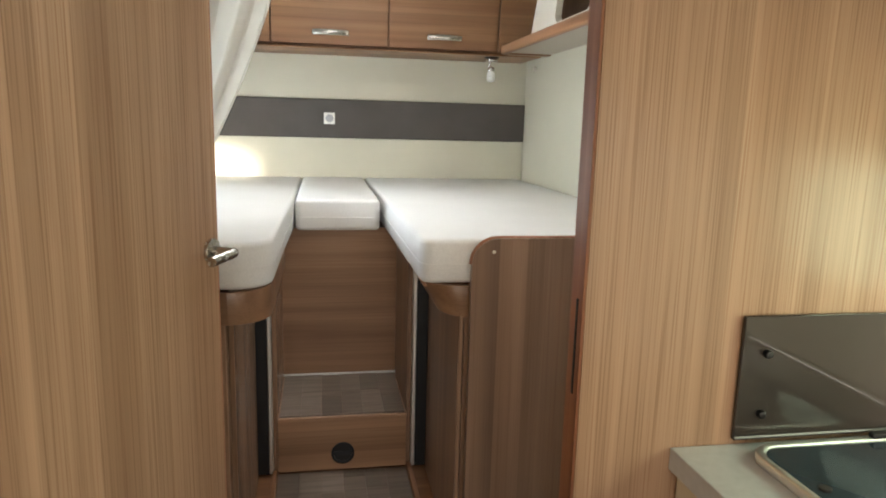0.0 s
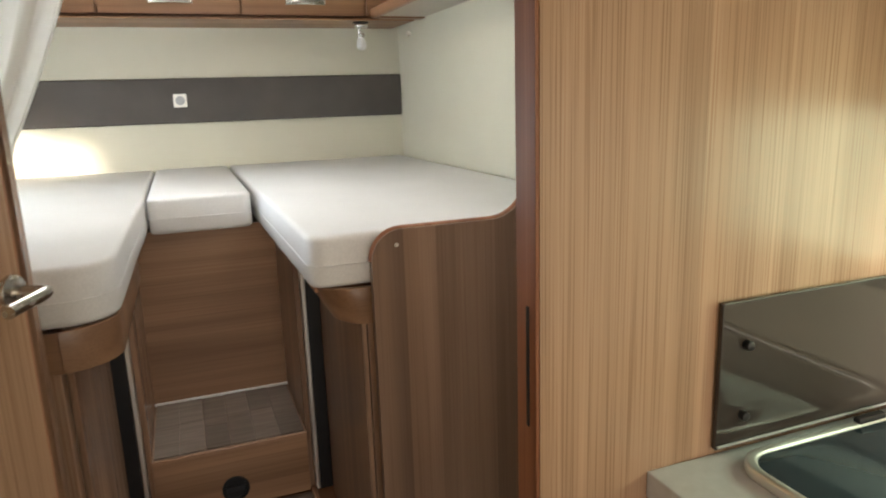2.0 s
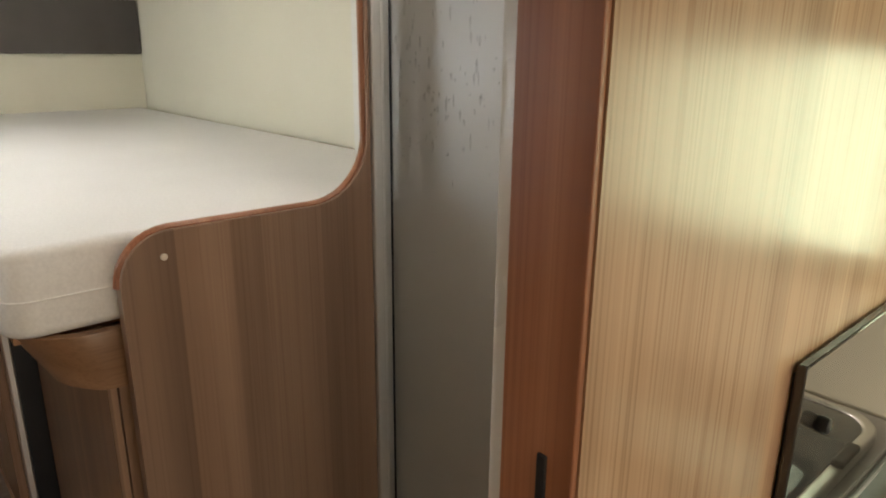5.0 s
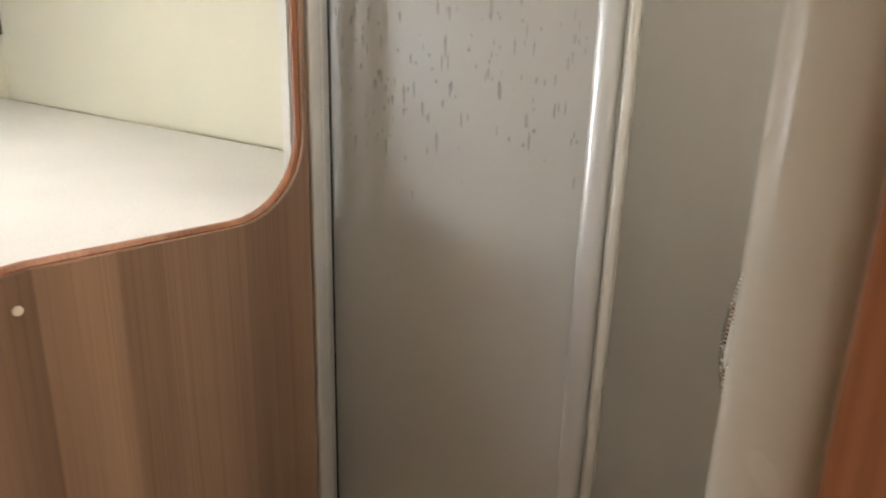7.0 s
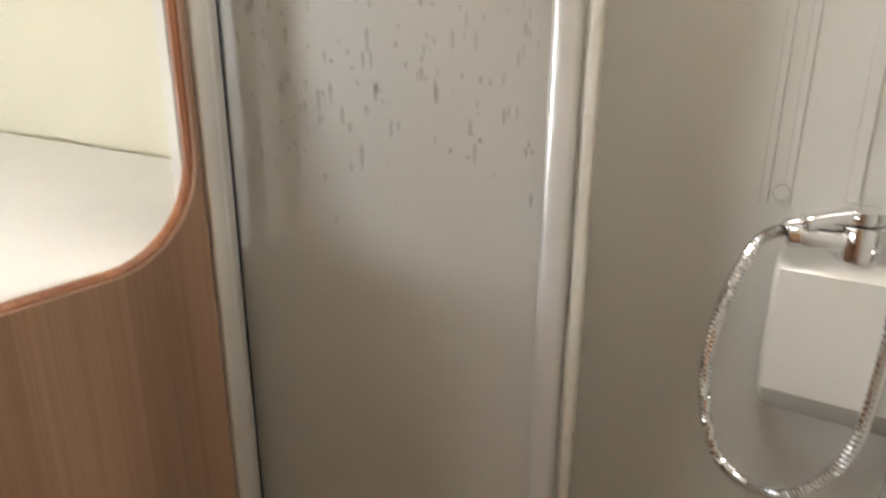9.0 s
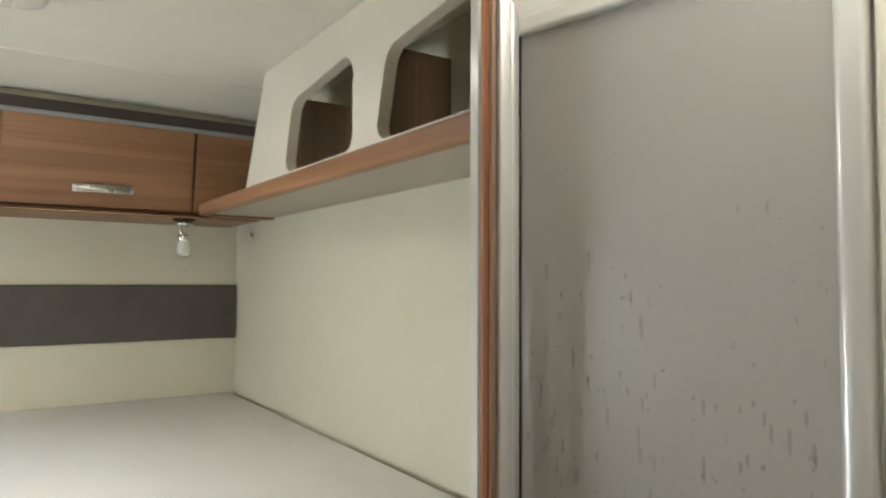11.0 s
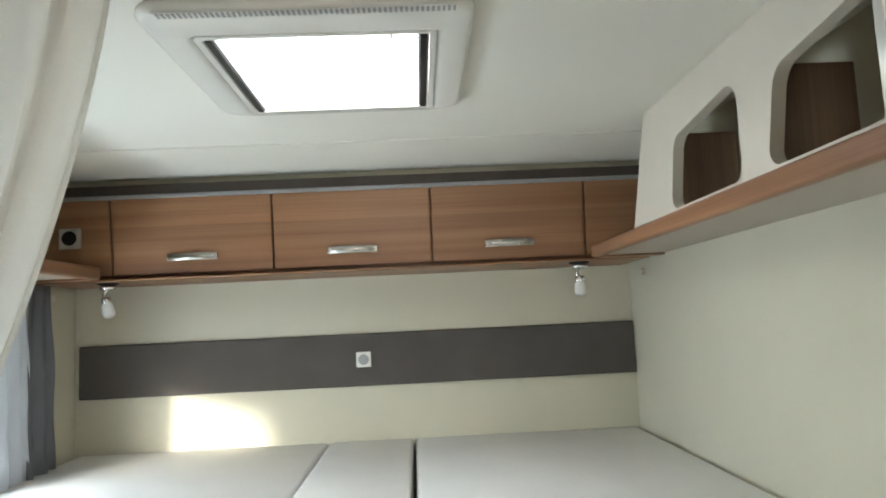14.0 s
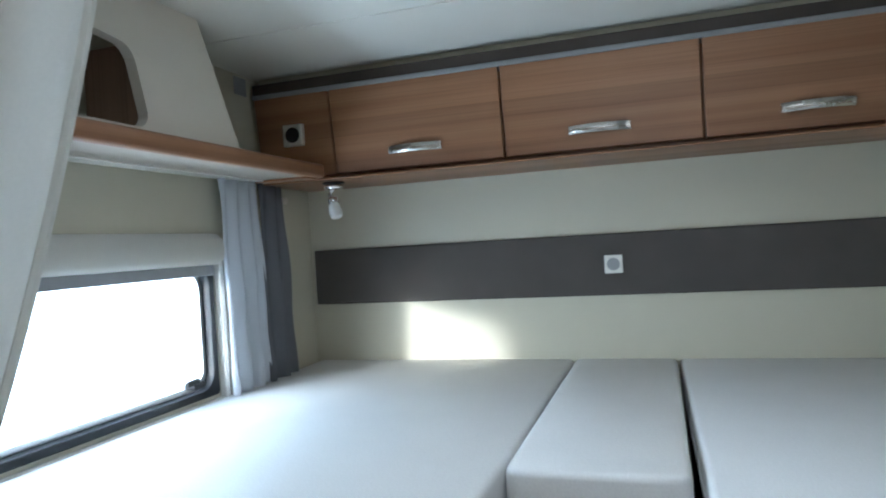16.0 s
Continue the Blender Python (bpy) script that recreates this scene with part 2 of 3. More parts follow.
def rounded(x0, x1, y0, y1, r, n=6):
    return (arc(x1 - r, y1 - r, r, 0, 90, n) + arc(x0 + r, y1 - r, r, 90, 180, n)
            + arc(x0 + r, y0 + r, r, 180, 270, n) + arc(x1 - r, y0 + r, r, 270, 360, n))


def extrude(outline, axis, lo, hi, hole=None, bevel=0.0, seg=2):
    """A plate with the outline in the two other axes, from lo to hi along the axis; an optional hole goes through it."""
    bm = bmesh.new()

    def at3(p, d):
        return {"x": (d, p[0], p[1]), "y": (p[0], d, p[1]), "z": (p[0], p[1], d)}[axis]
    loops = [outline] + ([hole] if hole else [])
    edges, rings = [], []
    for lp in loops:
        vs = [bm.verts.new(at3(p, lo)) for p in lp]
        rings.append(vs)
        edges += [bm.edges.new((vs[i], vs[(i + 1) % len(vs)])) for i in range(len(vs))]
    if hole and len(hole) == len(outline):
        a, b = rings
        for i in range(len(a)):
            bm.faces.new((a[i], a[(i + 1) % len(a)], b[(i + 1) % len(a)], b[i]))
    elif hole:
        bmesh.ops.triangle_fill(bm, use_beauty=True, edges=edges)
    else:
        bm.faces.new(rings[0])
    faces = list(bm.faces)
    ex = bmesh.ops.extrude_face_region(bm, geom=faces)
    nv = [g for g in ex["geom"] if isinstance(g, bmesh.types.BMVert)]
    d = hi - lo
    bmesh.ops.translate(bm, verts=nv, vec={"x": (d, 0, 0), "y": (0, d, 0), "z": (0, 0, d)}[axis])
    # extrude_face_region keeps the first cap; closes the solid
    if bevel:
        bm.normal_update()
        es = [e for e in bm.edges if len(e.link_faces) == 2 and e.calc_face_angle(0) > radians(60)]
        bmesh.ops.bevel(bm, geom=es, offset=bevel, segments=seg, affect="EDGES", profile=0.5)
    return bm


def tube(points, r, n=10, closed=False):
    bm = bmesh.new()
    rings = []
    up = Vector((0.13, 0.31, 0.94)).normalized()
    for i, p in enumerate(points):
        p = Vector(p)
        a = Vector(points[max(0, i - 1)])
        b = Vector(points[min(len(points) - 1, i + 1)])
        d = (b - a).normalized()
        s = d.cross(up)
        s = s.normalized() if s.length > 1e-4 else d.cross(Vector((1, 0, 0))).normalized()
        u = s.cross(d)
        rr = r[i] if isinstance(r, (list, tuple)) else r
        rings.append([bm.verts.new(p + rr * (math.cos(2 * math.pi * k / n) * s + math.sin(2 * math.pi * k / n) * u)) for k in range(n)])
    for a, b in zip(rings, rings[1:]):
        for k in range(n):
            bm.faces.new((a[k], a[(k + 1) % n], b[(k + 1) % n], b[k]))
    bm.faces.new(rings[0])
    bm.faces.new(rings[-1])
    return bm


def turned(bm, m):
    bmesh.ops.transform(bm, matrix=m, verts=bm.verts)
    return bm


def disc(center, axis, r, depth, n=24, bevel=0.0):
    """A short round body whose axis runs from center along the vector axis."""
    a = Vector(axis).normalized()
    c = Vector(center)
    if bevel:
        return tube([c, c + a * bevel * 0.3, c + a * bevel, c + a * (depth - bevel), c + a * (depth - bevel * 0.3), c + a * depth],
                    [r - bevel, r - bevel * 0.3, r, r, r - bevel * 0.3, r - bevel], n)
    return tube([c, c + a * depth], r, n)


def spline(pts, n=10):
    out = []
    P = [Vector(p) for p in pts]
    for i in range(len(P) - 1):
        a, b, c, d = P[max(0, i - 1)], P[i], P[i + 1], P[min(len(P) - 1, i + 2)]
        for k in range(n):
            t = k / n
            out.append(0.5 * (2 * b + (c - a) * t + (2 * a - 5 * b + 4 * c - d) * t * t + (3 * b - a - 3 * c + d) * t ** 3))
    return out + [P[-1]]


W, CZ = 2.12, 2.04            # width of the room, height of the ceiling
POD = 0.17                    # raised floor between the beds
FRONT = -6.2                  # the far end of the living area

# ---- structure ----
structure("floor", cube(-0.04, W + 0.04, FRONT, 0.04, -0.06, 0.0), PLANK, "grey-brown wood laminate floor", "floor")
structure("wall_rear", cube(-0.04, W + 0.04, 0.0, 0.04, 0.0, CZ), WALL, "cream wallboard rear wall behind the beds")

WY0, WY1, WZ0, WZ1 = -1.50, -0.585, 1.085, 1.47
wl = thing("wall_left", "cream side wall with a window opening above the bed", "wall", kind="structure")
part("wall_panel", cube(-0.04, 0.0, FRONT, WY0, 0.0, CZ), WALL, wl)
part("wall_panel", cube(-0.04, 0.0, WY1, 0.0, 0.0, CZ), WALL, wl)
part("wall_panel", cube(-0.04, 0.0, WY0, WY1, 0.0, WZ0), WALL, wl)
part("wall_panel", cube(-0.04, 0.0, WY0, WY1, WZ1, CZ), WALL, wl)

KY0, KY1, KZ0, KZ1 = -3.18, -2.70, 1.02, 1.34
wr = thing("wall_right", "cream side wall along the bed and shower", "wall", kind="structure")
part("wall_panel", cube(W, W + 0.04, KY1, 0.0, 0.0, CZ), WALL, wr)
part("wall_panel", cube(W, W + 0.04, FRONT, KY0, 0.0, CZ), WALL, wr)
part("wall_panel", cube(W, W + 0.04, KY0, KY1, 0.0, KZ0), WALL, wr)
part("wall_panel", cube(W, W + 0.04, KY0, KY1, KZ1, CZ), WALL, wr)

wf = thing("wall_front", "plain unseen wall added to close the living area, with an opening", "wall", kind="structure")
part("wall_panel", cube(-0.04, W + 0.04, FRONT - 0.04, FRONT, 0.0, 1.0), WALL, wf)
part("wall_panel", cube(-0.04, W + 0.04, FRONT - 0.04, FRONT, 1.8, CZ), WALL, wf)
part("wall_panel", cube(-0.04, 0.2, FRONT - 0.04, FRONT, 1.0, 1.8), WALL, wf)
part("wall_panel", cube(W - 0.2, W + 0.04, FRONT - 0.04, FRONT, 1.0, 1.8), WALL, wf)

SX0, SX1, SY0, SY1 = 0.942, 1.338, -1.472, -1.068       # the roof light's opening
ceil = extrude([(-0.04, FRONT), (W + 0.04, FRONT), (W + 0.04, 0.04), (-0.04, 0.04)], "z", CZ, CZ + 0.05,
               [(SX0 - 0.014, SY0 - 0.014), (SX1 + 0.014, SY0 - 0.014), (SX1 + 0.014, SY1 + 0.014), (SX0 - 0.014, SY1 + 0.014)])
box(ceil, 0.0, W, -0.70, -0.694, CZ - 0.003, CZ + 0.001)
structure("ceiling", ceil, CEIL, "off-white ceiling boards with a narrow seam", "ceiling")

# partition between kitchen and shower
structure("wall_partition", cube(1.434, W, -2.657, -2.607, 0.0, CZ), WOOD, "light walnut partition wall with glossy vertical grain")
jamb = thing("door_frame", "reddish-brown wooden door jamb with a black latch slot", "door frame", kind="structure")
part("jamb", cube(1.429, 1.4338, -2.656, -2.607, 0.0, CZ, 0.001), WOOD_RED, jamb)
part("latch_slot", cube(1.4270, 1.430, -2.640, -2.634, 0.95, 1.105, 0.001), BLACK, jamb, "black latch slot")

# washroom block opposite the shower
structure("wall_washroom", cube(0.0, 0.80, -2.06, -2.02, 0.0, CZ), WOOD, "walnut wall between the bed and the washroom")
structure("wall_washroom_side", cube(0.52, 0.56, -2.93, -2.06, 0.0, CZ), WOOD, "walnut washroom wall beside the passage")
structure("wall_washroom_front", cube(0.0, 0.60, -3.0, -2.93, 0.0, CZ), WOOD, "walnut washroom wall towards the kitchen")

# shower cubicle
structure("shower_wall_outer", cube(2.098, 2.118, -2.605, -1.925, 0.0, CZ), SHOWER, "glossy white plastic shower wall")
structure("shower_wall_rear", cube(1.80, 2.098, -1.94, -1.925, 0.0, CZ), SHOWER, "white plastic shower wall at the foot of the bed")
structure("shower_wall_front", cube(1.478, 2.098, -2.605, -2.592, 0.0, CZ), SHOWER, "white plastic shower wall on the partition")
structure("shower_tray", cube(1.50, 2.098, -2.592, -1.94, 0.0, 0.09, 0.01), PLASTIC, "white plastic shower tray", "shower tray")
for y in (-2.443, -2.463):
    structure("trim", cube(2.0955, 2.099, y - 0.004, y + 0.004, 1.13, CZ, 0.0012), SHOWER, "raised rib on the shower wall", "trim")
structure("trim", cube(2.0945, 2.099, -2.524, -2.512, 1.14, CZ, 0.0015), SHOWER, "raised rib on the shower wall", "trim")

# unseen glowing panel, added over the shower tray to brighten the cubicle
sr = thing("skylight", "unseen white framed glow panel added over the shower tray as fill", "skylight", kind="structure")
part("frame", extrude(rounded(1.64, 1.94, -2.50, -2.14, 0.03), "z", CZ - 0.018, CZ - 0.002, rounded(1.68, 1.90, -2.46, -2.18, 0.03), 0.004), PLASTIC, sr, smooth=True)
part("dome", extrude(rounded(1.679, 1.901, -2.461, -2.179, 0.03), "z", CZ - 0.008, CZ - 0.003), SHOWER_FILL, sr, "glowing dome")

# raised floor between the beds
pod = thing("floor_podium", "raised grey-brown laminate floor between the beds", "floor", kind="structure")
part("podium_body", cube(0.80, 1.40, -2.0, 0.0, 0.0, POD - 0.008), WOOD_X, pod)
for x0, x1 in ((0.868, 0.884), (1.328, 1.344)):
    structure("trim", cube(x0, x1, -2.0, -1.392, POD - 0.01, POD + 0.012, 0.003), WOOD_Y, "narrow light wooden floor edge strip", "trim")

# ---- roof light ----
roof = thing("skylight", "white framed roof light with bright glowing dome", "skylight", kind="structure")
part("frame", extrude(rounded(0.862, 1.412, -1.592, -1.040, 0.05), "z", CZ - 0.024, CZ + 0.001, rounded(SX0 - 0.012, SX1 + 0.012, SY0 - 0.012, SY1 + 0.012, 0.012), 0.012, 3), PLASTIC, roof, smooth=True)
part("shaft", extrude(rounded(SX0 - 0.012, SX1 + 0.012, SY0 - 0.012, SY1 + 0.012, 0.01), "z", CZ - 0.022, CZ + 0.05, rounded(SX0, SX1, SY0, SY1, 0.008)), PLASTIC, roof)
part("dome", cube(SX0, SX1, SY0, SY1, CZ + 0.036, CZ + 0.046), DAY, roof, "bright frosted roof dome")
for x0, x1 in ((SX0 + 0.001, SX0 + 0.022), (SX1 - 0.022, SX1 - 0.001)):
    part("blind_rail", cube(x0, x1, SY0 + 0.003, SY1 - 0.003, CZ - 0.021, CZ - 0.006, 0.002), GREY, roof, "dark grey blind rail")
    part("blind_rail", cube(x0 + 0.004, x1 - 0.004, SY0 + 0.003, SY1 - 0.003, CZ - 0.024, CZ - 0.021, 0.001), BLACK, roof)
part("stay_knob", disc((SX1 - 0.022, -1.24, CZ + 0.012), (-1, 0, 0), 0.016, 0.016, 16, 0.004), PLASTIC, roof)
part("vent_strip", cube(0.900, 1.380, -1.586, -1.566, CZ - 0.0255, CZ - 0.0235, 0.001), SILVER, roof, "pale grey vent strip")
part("dome_bar", cube(SX0 + 0.002, SX1 - 0.002, -1.345, -1.337, CZ + 0.026, CZ + 0.034, 0.002), PLASTIC, roof, "thin white bar across the dome")
part("dome_bar", cube(SX1 - 0.075, SX1 - 0.067, SY0 + 0.002, -1.345, CZ + 0.026, CZ + 0.034, 0.002), PLASTIC, roof)
for i in range(56):
    part("vent_slit", cube(0.906 + i * 0.0085, 0.910 + i * 0.0085, -1.584, -1.568, CZ - 0.0265, CZ - 0.025), GREY, roof)

# ---- left window ----
win = thing("window_1", "side window with black rubber seal and clear pane", "window", kind="structure")
part("window_frame", extrude(rounded(WY0 + 0.001, WY1 - 0.001, WZ0 + 0.001, WZ1 - 0.001, 0.012, 8), "x", -0.05, 0.006, rounded(WY0 + 0.022, WY1 - 0.022, WZ0 + 0.022, WZ1 - 0.022, 0.055, 8), 0.003), RUBBER, win)
part("inner_seal", extrude(rounded(WY0 + 0.024, WY1 - 0.024, WZ0 + 0.024, WZ1 - 0.024, 0.054, 8), "x", -0.046, -0.02, rounded(WY0 + 0.038, WY1 - 0.038, WZ0 + 0.038, WZ1 - 0.038, 0.045, 8)), ALU, win)
pane = part("pane", extrude(rounded(WY0 + 0.03, WY1 - 0.03, WZ0 + 0.03, WZ1 - 0.03, 0.05, 8), "x", -0.050, -0.044), GLASS, win)
pane.visible_shadow = False
part("latch", cube(-0.015, 0.022, -0.715, -0.665, 1.122, 1.142, 0.006), BLACK, win, "black window latch")
part("latch_arm", cube(0.010, 0.024, -0.740, -0.690, 1.136, 1.152, 0.005), BLACK, win)
for y0, y1 in ((-0.578, -0.560), (-0.548, -0.534)):
    part("blind_rail", cube(0.0, 0.022, y0, y1, 1.07, 1.50, 0.003), PLASTIC, win, "white blind guide rail")
structure("window_sill", cube(0.001, 0.016, WY0 - 0.05, -0.53, 1.052, 1.078, 0.005), PLASTIC, "narrow white sill under the window", "sill")

blind = thing("roller_blind", "cream roller blind cassette half lowered over the window", "blind", at=(0, 0, 0))
prof = [(0.001, 1.455), (0.030, 1.455), (0.046, 1.47), (0.050, 1.50), (0.044, 1.525), (0.028, 1.54), (0.001, 1.545)]
part("cassette", extrude(prof, "y", -1.56, -0.585, bevel=0.003), CURTAIN, blind, smooth=True)
part("pull_bar", cube(0.004, 0.020, WY0 + 0.02, -0.60, 1.425, 1.455, 0.003), GREY, blind, "grey pull bar")


# ---- curtains ----
def drape(name, y0, y1, z0, z1, x, folds, depth, material, label, flare=0.0):
    bm = bmesh.new()
    nu, nv = folds * 10, 14
    grid = []
    for j in range(nv + 1):
        v = j / nv
        row = []
        for i in range(nu + 1):
            u = i / nu
            d = depth * (0.55 + 0.45 * v)
            yy = y0 + (y1 - y0) * u + flare * v * (u - 0.3) + 0.004 * math.sin(9 * v + 5 * u)
            xx = x + d * (0.5 + 0.5 * math.sin(2 * math.pi * folds * u + 0.8 * math.sin(3 * v))) + 0.003 * math.sin(13 * v + 21 * u)
            row.append(bm.verts.new((xx, yy, z1 + (z0 - z1) * v)))
        grid.append(row)
    for a, b in zip(grid, grid[1:]):
        for i in range(nu):
            bm.faces.new((a[i], a[i + 1], b[i + 1], b[i]))
    ob = part(name, bm, material, smooth=True)
    sol = ob.modifiers.new("thick", "SOLIDIFY")
    sol.thickness = 0.002
    return tagged(ob, label, "curtain")


drape("window_curtain", -0.585, -0.395, 1.05, 1.705, 0.028, 3, 0.034, NET, "white window curtain hanging in soft folds", 0.01)
drape("window_curtain", -0.388, -0.25, 1.05, 1.705, 0.030, 2, 0.030, GREY_CLOTH, "dark grey window curtain beside the white one", 0.03)
rail = part("curtain_rail", cube(0.02, 0.07, -1.9, -0.17, 1.700, 1.709, 0.002), PLASTIC)
tagged(rail, "white curtain rail under the shelf", "curtain rail")


def room_curtain():
    """A divider curtain, wide at the ceiling and gathered towards the washroom wall below."""
    bm = bmesh.new()
    nu, nv = 60, 30
    grid = []
    for j in range(nv + 1):
        v = j / nv
        z = 2.03 - 1.05 * v
        # outer edge falls inwards to the tie, then hangs straight
        s = min(1.0, v / 0.72)
        outer = 1.005 - 0.075 * s - 0.16 * s * s
        inner = 0.50 + 0.06 * s
        row = []
        for i in range(nu + 1):
            u = i / nu
            fold = 0.020 * (1 - 0.35 * s) * math.sin(2 * math.pi * 5 * u + 1.2 * v) + 0.006 * math.sin(31 * u + 4 * v)
            row.append(bm.verts.new((inner + (outer - inner) * u, -1.915 + fold, z)))
        grid.append(row)
    for a, b in zip(grid, grid[1:]):
        for i in range(nu):
            bm.faces.new((a[i], a[i + 1], b[i + 1], b[i]))
    ob = part("divider_curtain", bm, CURTAIN, smooth=True)
    sol = ob.modifiers.new("thick", "SOLIDIFY")
    sol.thickness = 0.002
    tagged(ob, "cream divider curtain drawn aside beside the bed", "curtain")
    hem = []
    for j in range(nv + 1):
        v = j / nv
        s = min(1.0, v / 0.72)
        fold = 0.006 * math.sin(31 + 4 * v) + 0.020 * (1 - 0.35 * s) * math.sin(1.2 * v)
        hem.append((1.005 - 0.075 * s - 0.16 * s * s, -1.915 + fold, 2.03 - 1.05 * v))
    part("hem", tube(hem, 0.0035, 6), CURTAIN, ob, smooth=True)


room_curtain()
tagged(part("curtain_track", cube(0.45, 1.02, -1.925, -1.905, CZ - 0.014, CZ, 0.002), PLASTIC), "white ceiling curtain track", "curtain track")

# ---- rear wall fittings ----
band = part("headboard_panel", cube(0.022, W - 0.003, -0.022, 0.0, 1.281, 1.477, 0.005), BAND)
tagged(band, "long charcoal fabric headboard panel on the wall", "headboard")
sock = thing("power_socket", "white square power socket on the dark headboard panel", "socket", at=(1.079, -0.022, 1.380))
part("plate", cube(-0.028, 0.028, -0.009, 0.0, -0.029, 0.029, 0.003), PLASTIC, sock)
part("insert", disc((0, -0.0085, 0), (0, -1, 0), 0.020, 0.003, 24, 0.001), GREY, sock, "round grey socket insert")


# ---- overhead cabinets ----
def handle(parent, x, y, z, half=0.083):
    bm = bmesh.new()
    n = 14
    rows = []
    for i in range(n + 1):
        u = -1 + 2 * i / n
        bow = 0.020 * (1 - u * u) + 0.004
        hh = 0.012
        rows.append([bm.verts.new((x + half * u, y - bow + dy, z + dz)) for dy, dz in ((0, -hh), (-0.004, -hh * 0.5), (-0.004, hh * 0.5), (0, hh), (0.004, 0))])
    for a, b in zip(rows, rows[1:]):
        for k in range(5):
            bm.faces.new((a[k], a[(k + 1) % 5], b[(k + 1) % 5], b[k]))
    bm.faces.new(rows[0])
    bm.faces.new(rows[-1])
    h = part("handle", bm, NICKEL, parent, "bowed satin metal handle", smooth=True)
    for s in (-1, 1):
        part("mount", cube(x + s * half * 0.93 - 0.006, x + s * half * 0.93 + 0.006, y - 0.012, y + 0.001, z - 0.009, z + 0.009, 0.002), NICKEL, h)


YT, YB = -0.326, -0.296          # door fronts lean forward at the top


def front(x0, x1, z0, z1, thick=0.016, bev=0.003):
    bm = cube(x0, x1, -thick, 0.0, z0, z1, bev)
    for v in bm.verts:
        v.co.y += YB + (YT - YB) * (v.co.z - 1.70) / 0.26
    return bm


def overhead(x0, x1, label, opening=True):
    c = thing("overhead_cabinet", label, "cabinet", "overhead cabinets over the beds")
    bm = cube(x0, x1, -0.272, -0.001, 1.70, 1.985)
    part("body", bm, WOOD_X, c)
    d = part("door" if opening else "front_panel", front(x0 + 0.003, x1 - 0.003, 1.712, 1.968), WOOD_X, c)
    if opening:
        handle(d, (x0 + x1) / 2, YB - 0.026, 1.766)
    return c


overhead(0.277, 0.814, "walnut overhead cabinet with flap door and satin handle")
overhead(0.814, 1.350, "walnut overhead cabinet with flap door and satin handle")
overhead(1.350, 1.878, "walnut overhead cabinet with flap door and satin handle")
left_end = overhead(0.012, 0.277, "narrow walnut end cabinet with a small loudspeaker", False)
overhead(1.878, W - 0.03, "narrow walnut end cabinet in the corner", False)
structure("trim", cube(0.012, W - 0.03, -0.345, -0.02, 1.970, 2.014, 0.004), STRIP, "dark brown trim over the cabinets", "trim")
structure("trim", cube(0.012, W - 0.03, -0.350, -0.330, 1.966, 1.980, 0.004), GREY, "thin aluminium strip over the cabinet doors", "trim")
structure("trim", cube(0.012, W - 0.03, -0.340, -0.002, 1.694, 1.7, 0.002), WOOD_X, "walnut bottom board of the overhead cabinets", "trim")
structure("trim", cube(0.012, W - 0.03, -0.30, -0.002, 2.0145, CZ + 0.001), WALL, "cream filler over the cabinets", "trim")

spk = thing("loudspeaker", "small square silver loudspeaker with black round cone", "loudspeaker", at=(0.149, -0.338, 1.842))
part("bezel", cube(-0.034, 0.034, -0.008, 0.01, -0.034, 0.034, 0.003), ALU, spk)
part("cone", disc((0, -0.007, 0), (0, -1, 0), 0.024, 0.004, 24, 0.001), BLACK, spk, "black round cone")

# ---- side shelves and niche boards ----
for nm, x0, x1, yend in (("right", 1.888, W, -1.995), ("left", 0.0, 0.252, -1.90)):
    ob = thing("side_shelf", "shelf with walnut edge along the side wall over the bed", "shelf", "side shelves")
    xe0, xe1 = (x0, x0 + 0.03) if nm == "right" else (x1 - 0.03, x1)
    xb0, xb1 = (x0 + 0.03, x1) if nm == "right" else (x0, x1 - 0.03)
    part("edge_strip", cube(xe0, xe1, yend, -0.34, 1.700, 1.742, 0.010, 4), WOOD_Y, ob, "rounded walnut front edge", True)
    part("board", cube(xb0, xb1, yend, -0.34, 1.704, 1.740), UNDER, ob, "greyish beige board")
    part("end_piece", cube(xb0, xb1, -0.40, -0.34, 1.698, 1.704, 0.001), WOOD_X, ob, "walnut end piece")


def niche_board(x, openings, yfar, label):
    """Upright board on the shelf with rounded openings, dark boxes behind them."""
    c = thing("niche_board", label, "shelf unit", "niche boards on the side shelves")
    zt = CZ - 0.002
    inner = 1 if x > 1 else -1
    splits = [-0.70] + [0.5 * (a[1] + b[0]) for a, b in zip(openings, openings[1:])] + [yfar]
    for k, (ya, yb) in enumerate(openings):
        hi, lo = splits[k], splits[k + 1]
        if k == 0:
            outl = [(hi - 0.018, 1.741), (hi - 0.165, zt), (lo, zt), (lo, 1.741)]
        else:
            outl = [(hi, 1.741), (hi, zt), (lo, zt), (lo, 1.741)]
        y1, y0 = ya, yb
        hole = (arc(y1 - 0.03, 1.785, 0.03, -90, 0, 5) + arc(y1 - 0.075, 1.875, 0.05, 15, 75, 5)
                + arc(y0 + 0.045, 1.905, 0.045, 90, 180, 6) + arc(y0 + 0.035, 1.79, 0.035, 180, 270, 5))
        part("board", extrude(outl, "x", x, x + 0.026 * inner, hole), NICHE, c)
        x2 = x + 0.027 * inner
        x3 = x + 0.175 * inner
        part("divider", cube(min(x2, x3), max(x2, x3), y1 + 0.010, y1 + 0.022, 1.741, 1.945, 0.002), WOOD_DARK, c, "dark walnut divider")
    return c


